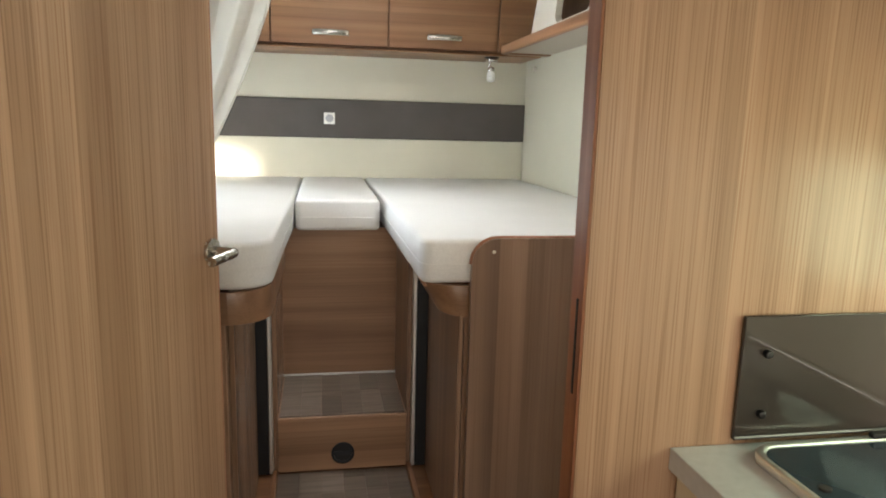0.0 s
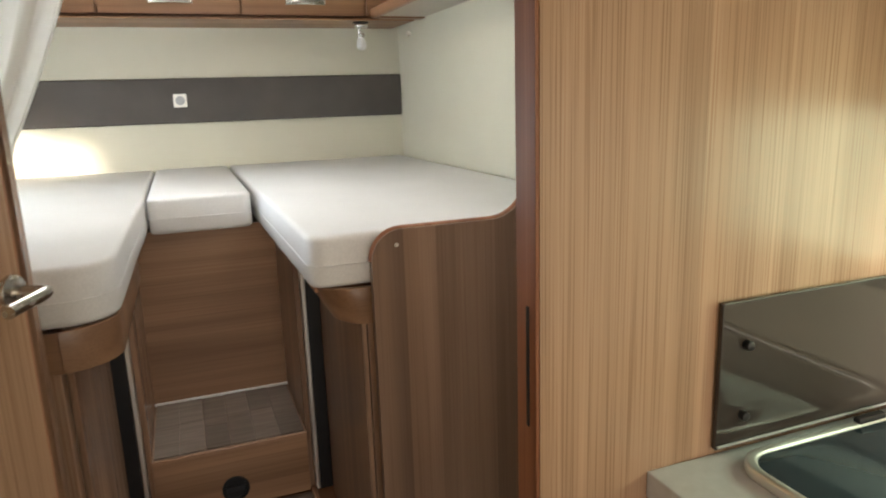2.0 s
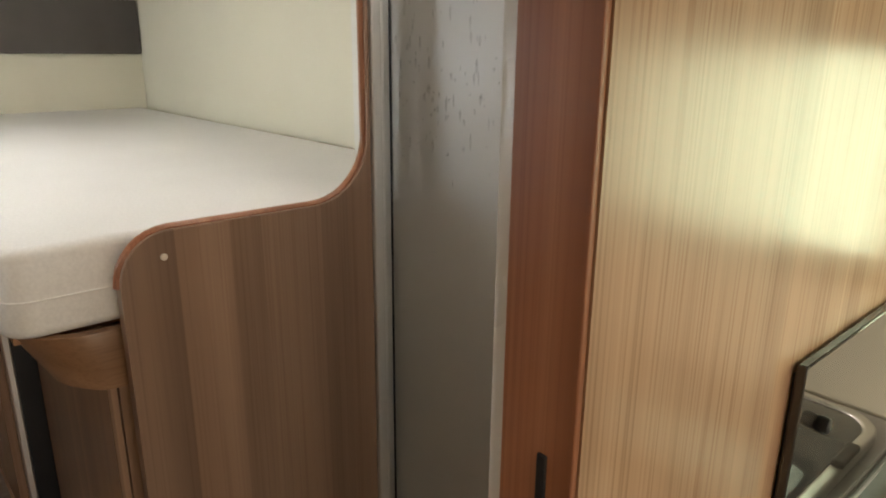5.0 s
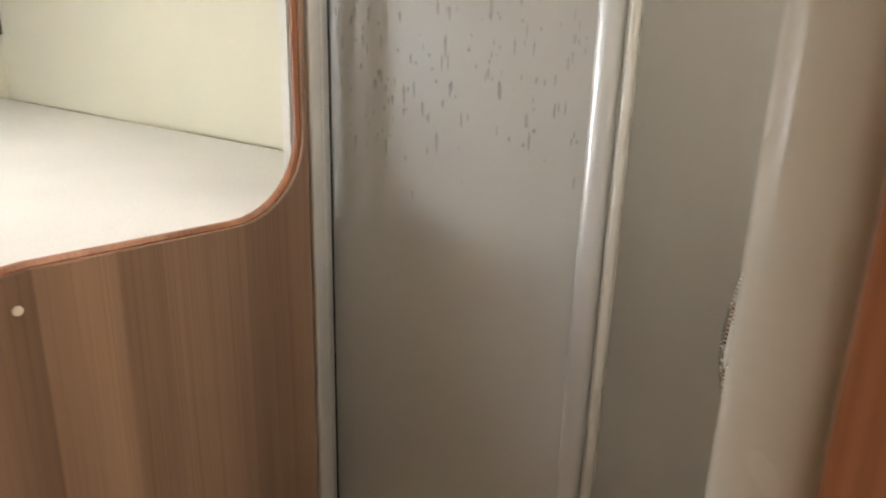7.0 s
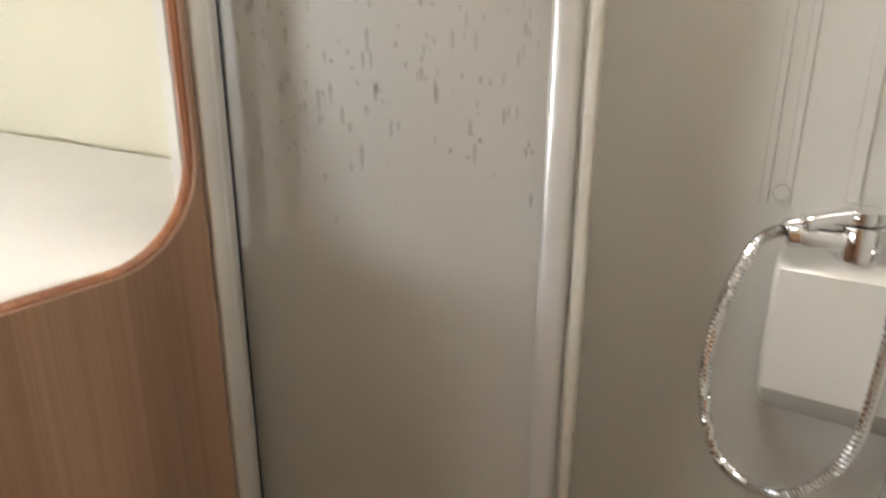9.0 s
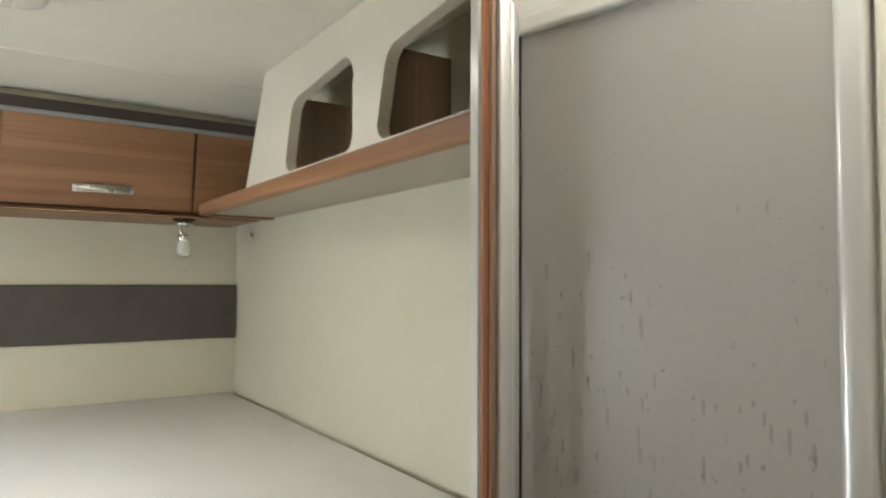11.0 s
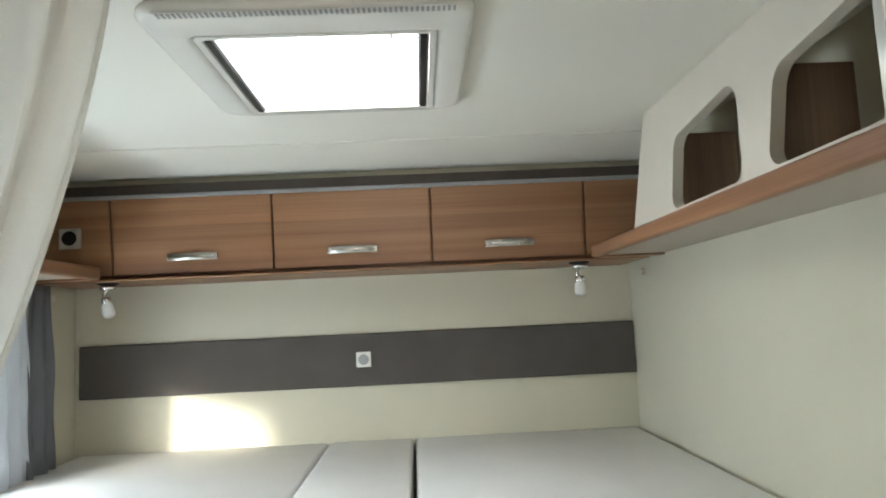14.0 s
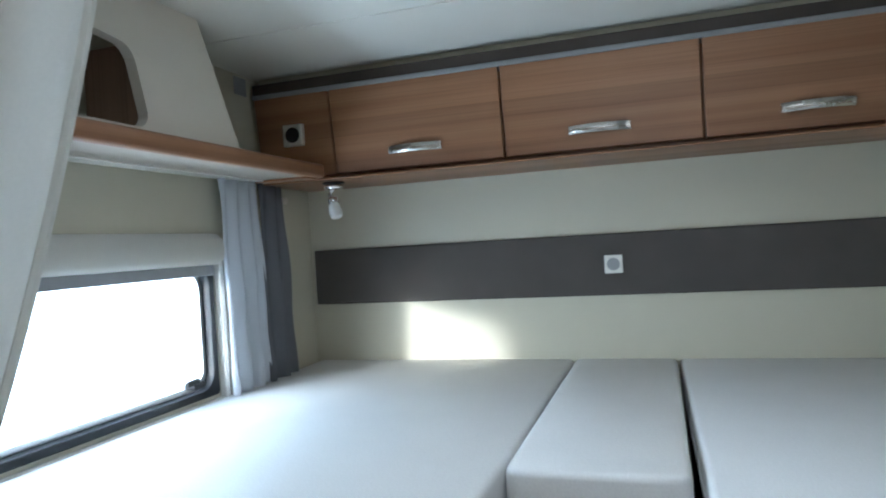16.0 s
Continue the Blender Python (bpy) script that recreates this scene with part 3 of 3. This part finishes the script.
niche_board(1.918, [(-1.02, -1.375), (-1.475, -1.83)], -1.995, "cream niche board with two rounded openings on the shelf")
niche_board(0.212, [(-1.045, -1.40), (-1.49, -1.82)], -1.90, "cream niche board with rounded openings over the window")
vent = part("wall_vent", cube(0.0, 0.006, -0.425, -0.365, 1.975, 2.03, 0.002), GREY)
tagged(vent, "small grey vent plate high on the side wall", "vent")
for x, s in ((W, -1), (0.0, 1)):
    k = part("wall_button", disc((x, -0.178, 1.655), (s, 0, 0), 0.012, 0.014, 16, 0.003), NICHE)
    tagged(k, "small round beige button on the side wall", "button", "wall buttons")


# ---- reading lamps ----
def reading_lamp(x, y, tilt):
    c = thing("reading_lamp", "small chrome reading lamp with white glass shade under the cabinet", "lamp", "reading lamps", at=(x, y, 1.694))
    part("base_plate", disc((0, 0, 0), (0, 0, -1), 0.036, 0.006, 28, 0.002), BLACK, c, "dark base plate", True)
    part("rose", disc((0, 0, -0.006), (0, 0, -1), 0.030, 0.018, 28, 0.007), CHROME, c, "", True)
    part("arm", tube(spline([(0, 0, -0.02), (-0.012, -0.004, -0.036), (-0.004, -0.008, -0.055)], 6), 0.006, 10), CHROME, c, "", True)
    part("collar", disc((-0.004, -0.008, -0.050), (tilt, -0.1, -1), 0.017, 0.022, 20, 0.004), CHROME, c, "", True)
    d = Vector((tilt, -0.1, -1)).normalized()
    p = Vector((-0.004, -0.008, -0.050)) + d * 0.02
    part("shade", tube([p, p + d * 0.008, p + d * 0.03, p + d * 0.044, p + d * 0.050], [0.014, 0.018, 0.021, 0.019, 0.010], 20), SHADE, c, "white glass shade", True)


reading_lamp(0.235, -0.255, 0.25)
reading_lamp(1.862, -0.270, 0.0)


# ---- beds ----
def mattress(name, outline, z0, z1, label):
    bm = extrude(outline, "z", z0, z1, None, 0.013, 3)
    ob = part(name, bm, SHEET, smooth=True)
    tagged(ob, label, "mattress", "mattresses of the twin bed")
    ring = [(p[0], p[1], 0.5 * (z0 + z1) - 0.008) for p in outline] + [(outline[0][0], outline[0][1], 0.5 * (z0 + z1) - 0.008)]
    part("piping", tube(ring, 0.0016, 6), SHEET, ob, "white piping seam", True)
    return ob


MZ0, MZ1 = 0.964, 1.078
mattress("mattress", [(2.105, -0.004)] + [(1.262, -0.004), (1.285, -1.90)] + arc(1.325, -1.905, 0.04, 180, 270, 6) + [(2.105, -1.945)], MZ0, MZ1,
         "white quilted single mattress on the wooden bed base")
mattress("mattress", [(0.935, -0.004), (0.02, -0.004), (0.02, -1.985)] + arc(0.83, -1.895, 0.09, 270, 360, 8) + [(0.925, -1.50), (0.935, -1.09)], MZ0, MZ1,
         "white single mattress with rounded corner under the window")
mattress("cushion", rounded(0.942, 1.254, -1.083, -0.004, 0.03, 5), MZ0 + 0.001, MZ1 + 0.001, "narrow white cushion between the two mattresses")


def bed_base(side):
    """Base cabinet under a mattress: body, curved apron, sliding-door rail and a black sheet as the gap's shade."""
    right = side > 0
    c = thing("bed_cabinet", "walnut bed cabinet with curved apron and aluminium-edged sliding door", "bed", "bed cabinets")
    f = (lambda x: x) if right else (lambda x: 2.213 - x)      # mirrored about the passage

    def b(x0, x1, y0, y1, z0, z1, bev=0.0):
        return cube(min(f(x0), f(x1)), max(f(x0), f(x1)), y0, y1, z0, z1, bev)
    xe = W - 0.003 if right else 2.213 - 0.003
    part("slab", b(1.30, xe, -1.90, -0.003, 0.947, 0.963), WOOD_Y, c)
    # right cabinet takes the darkened walnut, left one the lighter
    part("side_panel", b(1.326, 1.342, -1.375, -0.003, POD, 0.947, 0.002), WOOD_DARK if right else WOOD, c)
    part("door_profile", b(1.342, 1.356, -1.398, -1.375, POD, 0.947, 0.003), ALU, c, "aluminium door profile")
    # flat black sheet drawn as the shade inside the door gap
    part("gap_shade", b(1.356, 1.404, -1.398, -1.392, POD, 0.947), BLACK, c, "black sheet standing in for shade in the sliding door gap")
    part("door", b(1.390, 1.403, -1.93, -1.425, POD, 0.88, 0.002), WOOD_DARK if right else WOOD, c)
    part("body", b(1.405, xe, -1.93, -0.003, 0.0, 0.94), WOOD_DARK, c)
    pts = [(1.42, -1.30), (1.298, -1.30), (1.298, -1.86)] + arc(1.385, -1.875, 0.087, 180, 270, 8) + [(1.47, -1.962)]
    inner = [(1.47, -1.946)] + arc(1.385, -1.875, 0.071, 270, 180, 8) + [(1.314, -1.86), (1.314, -1.316), (1.42, -1.316)]
    if right:
        bm = extrude([(f(x), y) for x, y in pts + inner], "z", 0.880, 0.962, None, 0.002)
        for v in bm.verts:                       # the apron draws in towards its lower edge
            v.co.x += 0.042 * min(1.0, max(0.0, (0.955 - v.co.z) / 0.07)) * min(1.0, max(0.0, (1.42 - v.co.x) / 0.1))
        part("apron", bm, WOOD_LIT, c, "curved walnut apron", True)
    return c


bed_base(1)
lb = bed_base(-1)
pts = [(0.10, -1.995), (0.10, -1.979)] + [(0.82, -1.979)] + arc(0.815, -1.895, 0.084, 270, 360, 8)[1:] + [(0.899, -1.30), (0.915, -1.30)] + arc(0.815, -1.895, 0.100, 360, 270, 8) + [(0.82, -1.995)]
part("apron", extrude(pts, "z", 0.882, 0.962, None, 0.002), WOOD_LIT, lb, "curved walnut apron", True)
part("front_post", cube(0.775, 0.812, -1.99, -1.94, 0.0, 0.882, 0.003), WOOD, lb)
part("front_panel", cube(0.02, 0.775, -1.975, -1.955, 0.0, 0.882), WOOD, lb)

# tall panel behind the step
structure("wall_passage_end", cube(0.86, 1.35, -1.005, -0.985, POD, 0.963, 0.001), WOOD_LIT, "walnut back panel of the passage with horizontal grain", "panel")

# step with its drawer front
step = thing("step", "walnut step box with laminate top between the beds", "step", at=(0, 0, 0))
part("front", cube(0.886, 1.326, -1.392, -1.376, POD, 0.352, 0.002), WOOD_LIT, step)
part("side", cube(0.886, 0.90, -1.376, -1.008, POD, 0.352), WOOD_LIT, step)
part("side", cube(1.312, 1.326, -1.376, -1.008, POD, 0.352), WOOD_LIT, step)
part("lid", cube(0.886, 1.326, -1.398, -1.008, 0.352, 0.370, 0.003), WOOD_LIT, step)
part("back_trim", cube(0.886, 1.326, -1.012, -1.006, 0.372, 0.381, 0.001), ALU, step, "thin light edge strip")
ring = part("pull_ring", extrude([(1.105 + 0.040 * math.cos(a * math.pi / 16), 0.232 + 0.040 * math.sin(a * math.pi / 16)) for a in range(32)], "y", -1.398, -1.392,
                                 [(1.105 + 0.031 * math.cos(a * math.pi / 16), 0.232 + 0.031 * math.sin(a * math.pi / 16)) for a in range(32)], 0.0015), BLACK, step, "black round finger pull", True)
part("pull_cup", disc((1.105, -1.3915, 0.232), (0, -1, 0), 0.031, 0.002, 28), BLACK, step)
part("pull_bar", cube(1.078, 1.132, -1.398, -1.393, 0.224, 0.240, 0.002), RUBBER, step)

# foot panel of the bed beside the shower
foot = thing("bed_foot_panel", "walnut bed foot panel with curved cut-out, darkened for weak light", "panel")
ol = ([(1.403, 0.0), (1.403, 1.026)] + arc(1.468, 1.026, 0.065, 180, 90, 8)
      + [(1.672, 1.091)] + arc(1.672, 1.186, 0.095, 270, 360, 10) + [(1.767, CZ), (1.773, CZ), (1.773, 0.0)])
part("board", extrude(ol, "y", -2.008, -1.988, None, 0.0015), WOOD_DARK, foot)
rim = [(p[0], -1.998, p[1]) for p in ol[1:-2]]
part("edge_strip", tube(rim, 0.006, 8), WOOD_RED, foot, "reddish rounded edge strip", True)
part("screw_cap", disc((1.457, -2.008, 1.058), (0, -1, 0), 0.0045, 0.003, 16, 0.001), NICHE, foot, "beige screw cap", True)

# ---- shower door ----
LP, ML = Vector((1.851, -1.956)), Vector((1.918, -2.287))
shower = thing("shower_door", "frosted shower door with aluminium profiles and water drops", "shower door")


def upright(c, w, d, z0, z1, ang, material, name, label=""):
    bm = cube(-w / 2, w / 2, -d / 2, d / 2, z0, z1, min(w, d) * 0.3, 3)
    return part(name, turned(bm, pose(c[0], c[1], 0, 0, 0, ang)), material, shower, label, True)


ang = math.degrees(math.atan2(ML.y - LP.y, ML.x - LP.x))
HEAD = 1.79
upright((1.784, -2.006), 0.018, 0.012, 0.09, CZ, 0, SILVER, "wall_profile", "pale aluminium wall profile")
upright((1.803, -1.994), 0.018, 0.014, 0.09, HEAD + 0.02, 35, SILVER, "profile")
upright((1.823, -1.974), 0.026, 0.012, 0.09, HEAD + 0.02, 35, SILVER, "profile")
d = (ML - LP).normalized()
nrm = Vector((d.y, -d.x))
mid = (LP + ML) / 2
L = (ML - LP).length
bm = cube(-L / 2, L / 2, -0.003, 0.003, 0.10, HEAD)
part("pane", turned(bm, pose(mid.x, mid.y, 0, 0, 0, ang)), ACRYL, shower, "frosted grey acrylic pane")
bm = cube(-0.004, 0.004, -0.006, 0.006, 0.10, HEAD)
part("gasket", turned(bm, pose(LP.x, LP.y, 0, 0, 0, ang)), RUBBER, shower)
upright((ML.x, ML.y - 0.012), 0.026, 0.022, 0.10, HEAD, ang, SILVER, "stile", "aluminium door stile")
upright((ML.x + 0.006, ML.y - 0.034), 0.012, 0.012, 0.10, HEAD, ang, ALU_WARM, "stile")
e = LP + d * 0.62
m2 = (LP + e) / 2
bm = cube(-0.33, 0.33, -0.012, 0.012, HEAD, HEAD + 0.022, 0.004)
part("head_rail", turned(bm, pose(m2.x, m2.y, 0, 0, 0, ang)), PLASTIC, shower, "white head rail")
bm = cube(-0.33, 0.33, -0.006, 0.006, HEAD + 0.022, CZ)
part("head_panel", turned(bm, pose(m2.x, m2.y, 0, 0, 0, ang)), PLASTIC, shower)


def drops():
    rnd = random.Random(7)
    bm = bmesh.new()
    for i in range(240):
        s = rnd.uniform(0.04, 0.97)
        z = rnd.triangular(1.10, 1.60, 1.26)
        w = rnd.uniform(0.0010, 0.0026)
        h = w * rnd.choice((1.2, 1.6, 2.5, 4.0, 6.0))
        p = LP + (ML - LP) * s + nrm * 0.003
        r = bmesh.ops.create_icosphere(bm, subdivisions=1, radius=1.0)
        bmesh.ops.transform(bm, matrix=pose(p.x, p.y, z, 0, 0, ang) @ Matrix.Diagonal((w, 0.0012, h, 1)), verts=r["verts"])
    ob = part("water_drops", bm, DROP, shower, "clear water drops and runs", True)
    tagged(ob, kind="stuff")


drops()
right_post = part("shower_frame_post", cube(1.446, 1.476, -2.606, -2.578, 0.0, CZ, 0.008, 3), ALU_WARM, smooth=True)
tagged(right_post, "champagne shower frame post beside the door jamb", "post")

# shower fittings
ledge = part("shower_ledge", extrude([(2.098, 1.106), (2.040, 1.096), (2.030, 1.086), (2.030, 0.965), (2.098, 0.91)], "y", -2.592, -2.468, None, 0.006, 3), SHOWER, smooth=True)
tagged(ledge, "moulded white plastic ledge under the shower tap", "ledge")
tap = thing("shower_mixer", "chrome shower mixer with lever on the ledge", "tap", at=(2.055, -2.53, 1.098))
part("body", disc((0, 0, 0), (0, 0, 1), 0.021, 0.034, 24, 0.005), CHROME, tap, "", True)
part("lever", tube(spline([(0, 0, 0.038), (-0.014, 0.018, 0.040), (-0.026, 0.042, 0.034)], 6), [0.009] * 6 + [0.007] * 6 + [0.006], 14), CHROME, tap, "chrome lever", True)
part("cap", disc((0, 0, 0.034), (0, 0, 1), 0.019, 0.014, 24, 0.005), CHROME, tap, "", True)
part("outlet", disc((-0.010, 0.012, 0.018), (-0.25, 1, 0.05), 0.011, 0.046, 18, 0.003), CHROME, tap, "", True)
button = part("wall_button", disc((2.098, -2.458, 1.143), (-1, 0, 0), 0.008, 0.006, 16, 0.002), SHOWER, smooth=True)
tagged(button, "small white plastic screw cap on shower wall", "button")


def hose():
    pts = spline([(x, y, z - 0.013) for x, y, z in ((2.040, -2.470, 1.134), (2.030, -2.449, 1.117), (2.022, -2.428, 1.045), (2.018, -2.426, 0.96), (2.020, -2.451, 0.89), (2.022, -2.508, 0.875),
                  (2.026, -2.553, 0.93), (2.030, -2.565, 1.033), (2.034, -2.560, 1.16), (2.040, -2.554, 1.30), (2.06, -2.552, 1.563))], 34)
    rad = [0.0066 if i % 2 else 0.0054 for i in range(len(pts))]
    ob = part("shower_hose", tube(pts, rad, 10), CHROME, smooth=False)
    tagged(ob, "ribbed chrome shower hose hanging in a loop", "hose")
    part("nut", disc(pts[0], (0.35, -0.9, 0.35), 0.0095, 0.022, 16, 0.002), CHROME, ob, "", True)
    part("wall_holder", cube(2.05, 2.098, -2.565, -2.54, 1.53, 1.57, 0.006), CHROME, ob)


hose()


# ---- washroom door, standing open ----
HX, HY, EX, EY = 0.596, -2.985, 0.860, -2.385
dang = math.degrees(math.atan2(EY - HY, EX - HX))
dlen = math.hypot(EX - HX, EY - HY)
door = thing("door_1", "open light walnut door with satin lever handle", "door", kind="structure", at=(HX, HY, 0))
door.matrix_basis = pose(HX, HY, 0, 0, 0, dang)
part("leaf", cube(0.0, dlen, -0.0, 0.026, 0.02, 1.97, 0.002), WOOD, door)
part("edge_strip", cube(dlen, dlen + 0.004, 0.001, 0.025, 0.02, 1.97, 0.001), WOOD_RED, door, "reddish edge strip")
hz = 1.14
for s, y in ((-1, 0.0), (1, 0.026)):
    dh = part("door_handle", disc((dlen - 0.022, y, hz), (0, s, 0), 0.022, 0.008, 24, 0.002), NICKEL, door, "satin lever handle", True)
    part("lever", tube(spline([(dlen - 0.022, y, hz), (dlen - 0.022, y + s * 0.035, hz), (dlen - 0.028, y + s * 0.046, hz), (dlen - 0.095, y + s * 0.048, hz - 0.002)], 6), 0.0085, 12), NICKEL, dh, "", True)

# ---- kitchen ----
kit = thing("kitchen_cabinet", "cream kitchen cabinet under the worktop", "cabinet")
part("body", cube(1.625, W - 0.002, -4.0, -2.66, 0.08, 0.818), CREAM_FRONT, kit)
part("plinth", cube(1.66, W - 0.002, -4.0, -2.66, 0.0, 0.08), BLACK, kit)
for y0, y1 in ((-3.1, -2.664), (-3.55, -3.104), (-3.998, -3.554)):
    part("door", cube(1.607, 1.624, y0, y1, 0.09, 0.815, 0.003), CREAM_FRONT, kit)
wt = part("worktop", cube(1.594, W - 0.002, -4.0, -2.658, 0.820, 0.858, 0.002), WORKTOP)
tagged(wt, "light grey laminate kitchen worktop", "worktop")
sp = thing("splashback", "smoked dark glass splashback on the partition wall", "splashback")
part("glass", extrude(rounded(1.699, W - 0.01, 0.868, 1.078, 0.003), "y", -2.668, -2.660, None, 0.0015), SMOKED, sp, "smoked glass sheet")
part("backing", cube(1.705, W - 0.012, -2.660, -2.6555, 0.872, 1.068), BLACK, sp)
part("edge_strip", tube([(1.70, -2.671, 0.874), (W - 0.01, -2.671, 0.874)], 0.0022, 8), GREY, sp, "bright lower edge strip", True)
for z in (1.016, 0.914):
    part("fixing_knob", disc((1.741, -2.667, z), (0, -1, 0), 0.007, 0.012, 16, 0.003), BLACK, sp, "black fixing knob", True)
hob = thing("hob", "cooker hob with dark glass lid and metal rim", "hob")
part("rim", extrude(rounded(1.700, 2.085, -3.22, -2.690, 0.05, 8), "z", 0.858, 0.874, rounded(1.714, 2.071, -3.206, -2.704, 0.04, 8), 0.004, 3), ALU, hob, "bright metal rim", True)
part("lid", extrude(rounded(1.7145, 2.0705, -3.2055, -2.7045, 0.039, 8), "z", 0.859, 0.872, None, 0.0015), HOBGLASS, hob, "dark glass lid with reflected sky blue in its colour", True)
for y in (-2.832, -3.08):
    part("lid_buffer", disc((1.735, y, 0.872), (0, 0, 1), 0.009, 0.004, 16, 0.001), BLACK, hob, "black rubber buffer")
part("hinge", cube(1.93, 1.985, -2.703, -2.690, 0.872, 0.882, 0.003), BLACK, hob)

kw = thing("window_2", "kitchen window with black seal beside the worktop", "window", kind="structure")
part("window_frame", extrude(rounded(KY0, KY1, KZ0, KZ1, 0.012), "x", W - 0.006, W + 0.05, rounded(KY0 + 0.022, KY1 - 0.022, KZ0 + 0.022, KZ1 - 0.022, 0.06)), RUBBER, kw)
kp = part("pane", extrude(rounded(KY0 + 0.02, KY1 - 0.02, KZ0 + 0.02, KZ1 - 0.02, 0.06), "x", W + 0.038, W + 0.043), GLASS, kw)
kp.visible_shadow = False

# ---- outside ----
structure("ground", cube(-400, 400, -400, 400, -0.80, -0.75), GROUND, "pale gravel ground around the vehicle", "ground")


def parked_car():
    c = thing("car", "white parked car seen through the side window", "car", at=(-3.9, 2.2, -0.75))
    prof = [(-1.9, 0.25), (-1.95, 0.75), (-1.2, 0.92), (-0.6, 1.40), (0.9, 1.45), (1.6, 1.0), (2.0, 0.9), (2.0, 0.25)]
    part("body", extrude(prof, "x", -0.8, 0.8, None, 0.08, 3), CARWHITE, c, smooth=True)
    part("side_window", extrude([(-0.95, 0.96), (-0.5, 1.33), (0.8, 1.37), (1.3, 1.0)], "x", 0.80, 0.806), CARGLASS, c)
    for y in (-1.25, 1.25):
        w = part("wheel", disc((0.62, y, 0.31), (1, 0, 0), 0.31, 0.2, 28, 0.03), RUBBER, c, "", True)
        part("rim", disc((0.80, y, 0.31), (1, 0, 0), 0.19, 0.025, 24, 0.005), ALU, w)


parked_car()


def hedge():
    rnd = random.Random(3)
    verts, faces = [], []
    for i in range(5200):
        c = Vector((5.4 + rnd.uniform(-0.9, 0.9), rnd.uniform(-9, 2), rnd.uniform(-0.75, 1.9) + 0.5 * math.sin(i * 0.37)))
        q = Euler((rnd.uniform(0, 6), rnd.uniform(0, 6), rnd.uniform(0, 6))).to_matrix()
        s = rnd.uniform(0.06, 0.14)
        n = len(verts)
        for a, b, z in ((-1, 0, 0), (0, -0.5, 0.1), (1, 0, 0), (0, 0.5, 0.1)):
            verts.append(c + q @ Vector((a * s, b * s, z * s)))
        faces.append((n, n + 1, n + 2, n + 3))
    me = bpy.data.meshes.new("hedge")
    me.from_pydata(verts, [], faces)
    me.materials.append(LEAF)
    tagged(new("hedge", me), "dense green hedge outside the kitchen window", "hedge", kind="stuff")


hedge()

# ---- laminate pieces ----
PM = {}


def plank(parent, x0, x1, y0, y1, z0, z1):
    key = (round(x1 - x0, 4), round(y1 - y0, 4), round(z1 - z0, 4))
    if key not in PM:
        bm = cube(-key[0] / 2, key[0] / 2, -key[1] / 2, key[1] / 2, 0, key[2], 0.0008, 1)
        bmesh.ops.recalc_face_normals(bm, faces=bm.faces)
        me = bpy.data.meshes.new("plank")
        bm.to_mesh(me)
        bm.free()
        me.materials.append(PLANK)
        PM[key] = me
    ob = new("plank", PM[key])
    ob.location = ((x0 + x1) / 2, (y0 + y1) / 2, z0)
    ob.parent = parent


def laid(parent, x0, x1, y0, y1, z0, z1, width, length, seed):
    rnd = random.Random(seed)
    nx = round((x1 - x0) / width)
    w = (x1 - x0) / nx
    for i in range(nx):
        y = y0 - rnd.uniform(0, length * 0.8)
        while y < y1:
            a, b = max(y, y0), min(y + length, y1)
            if b - a > 0.02:
                plank(parent, x0 + i * w + 0.0004, x0 + (i + 1) * w - 0.0004, a + 0.0004, b - 0.0004, z0, z1)
            y += length


laid(step, 0.892, 1.320, -1.390, -1.014, 0.370, 0.376, 0.072, 0.22, 4)
laid(pod, 0.886, 1.326, -2.0, -1.400, POD - 0.008, POD, 0.072, 0.24, 9)
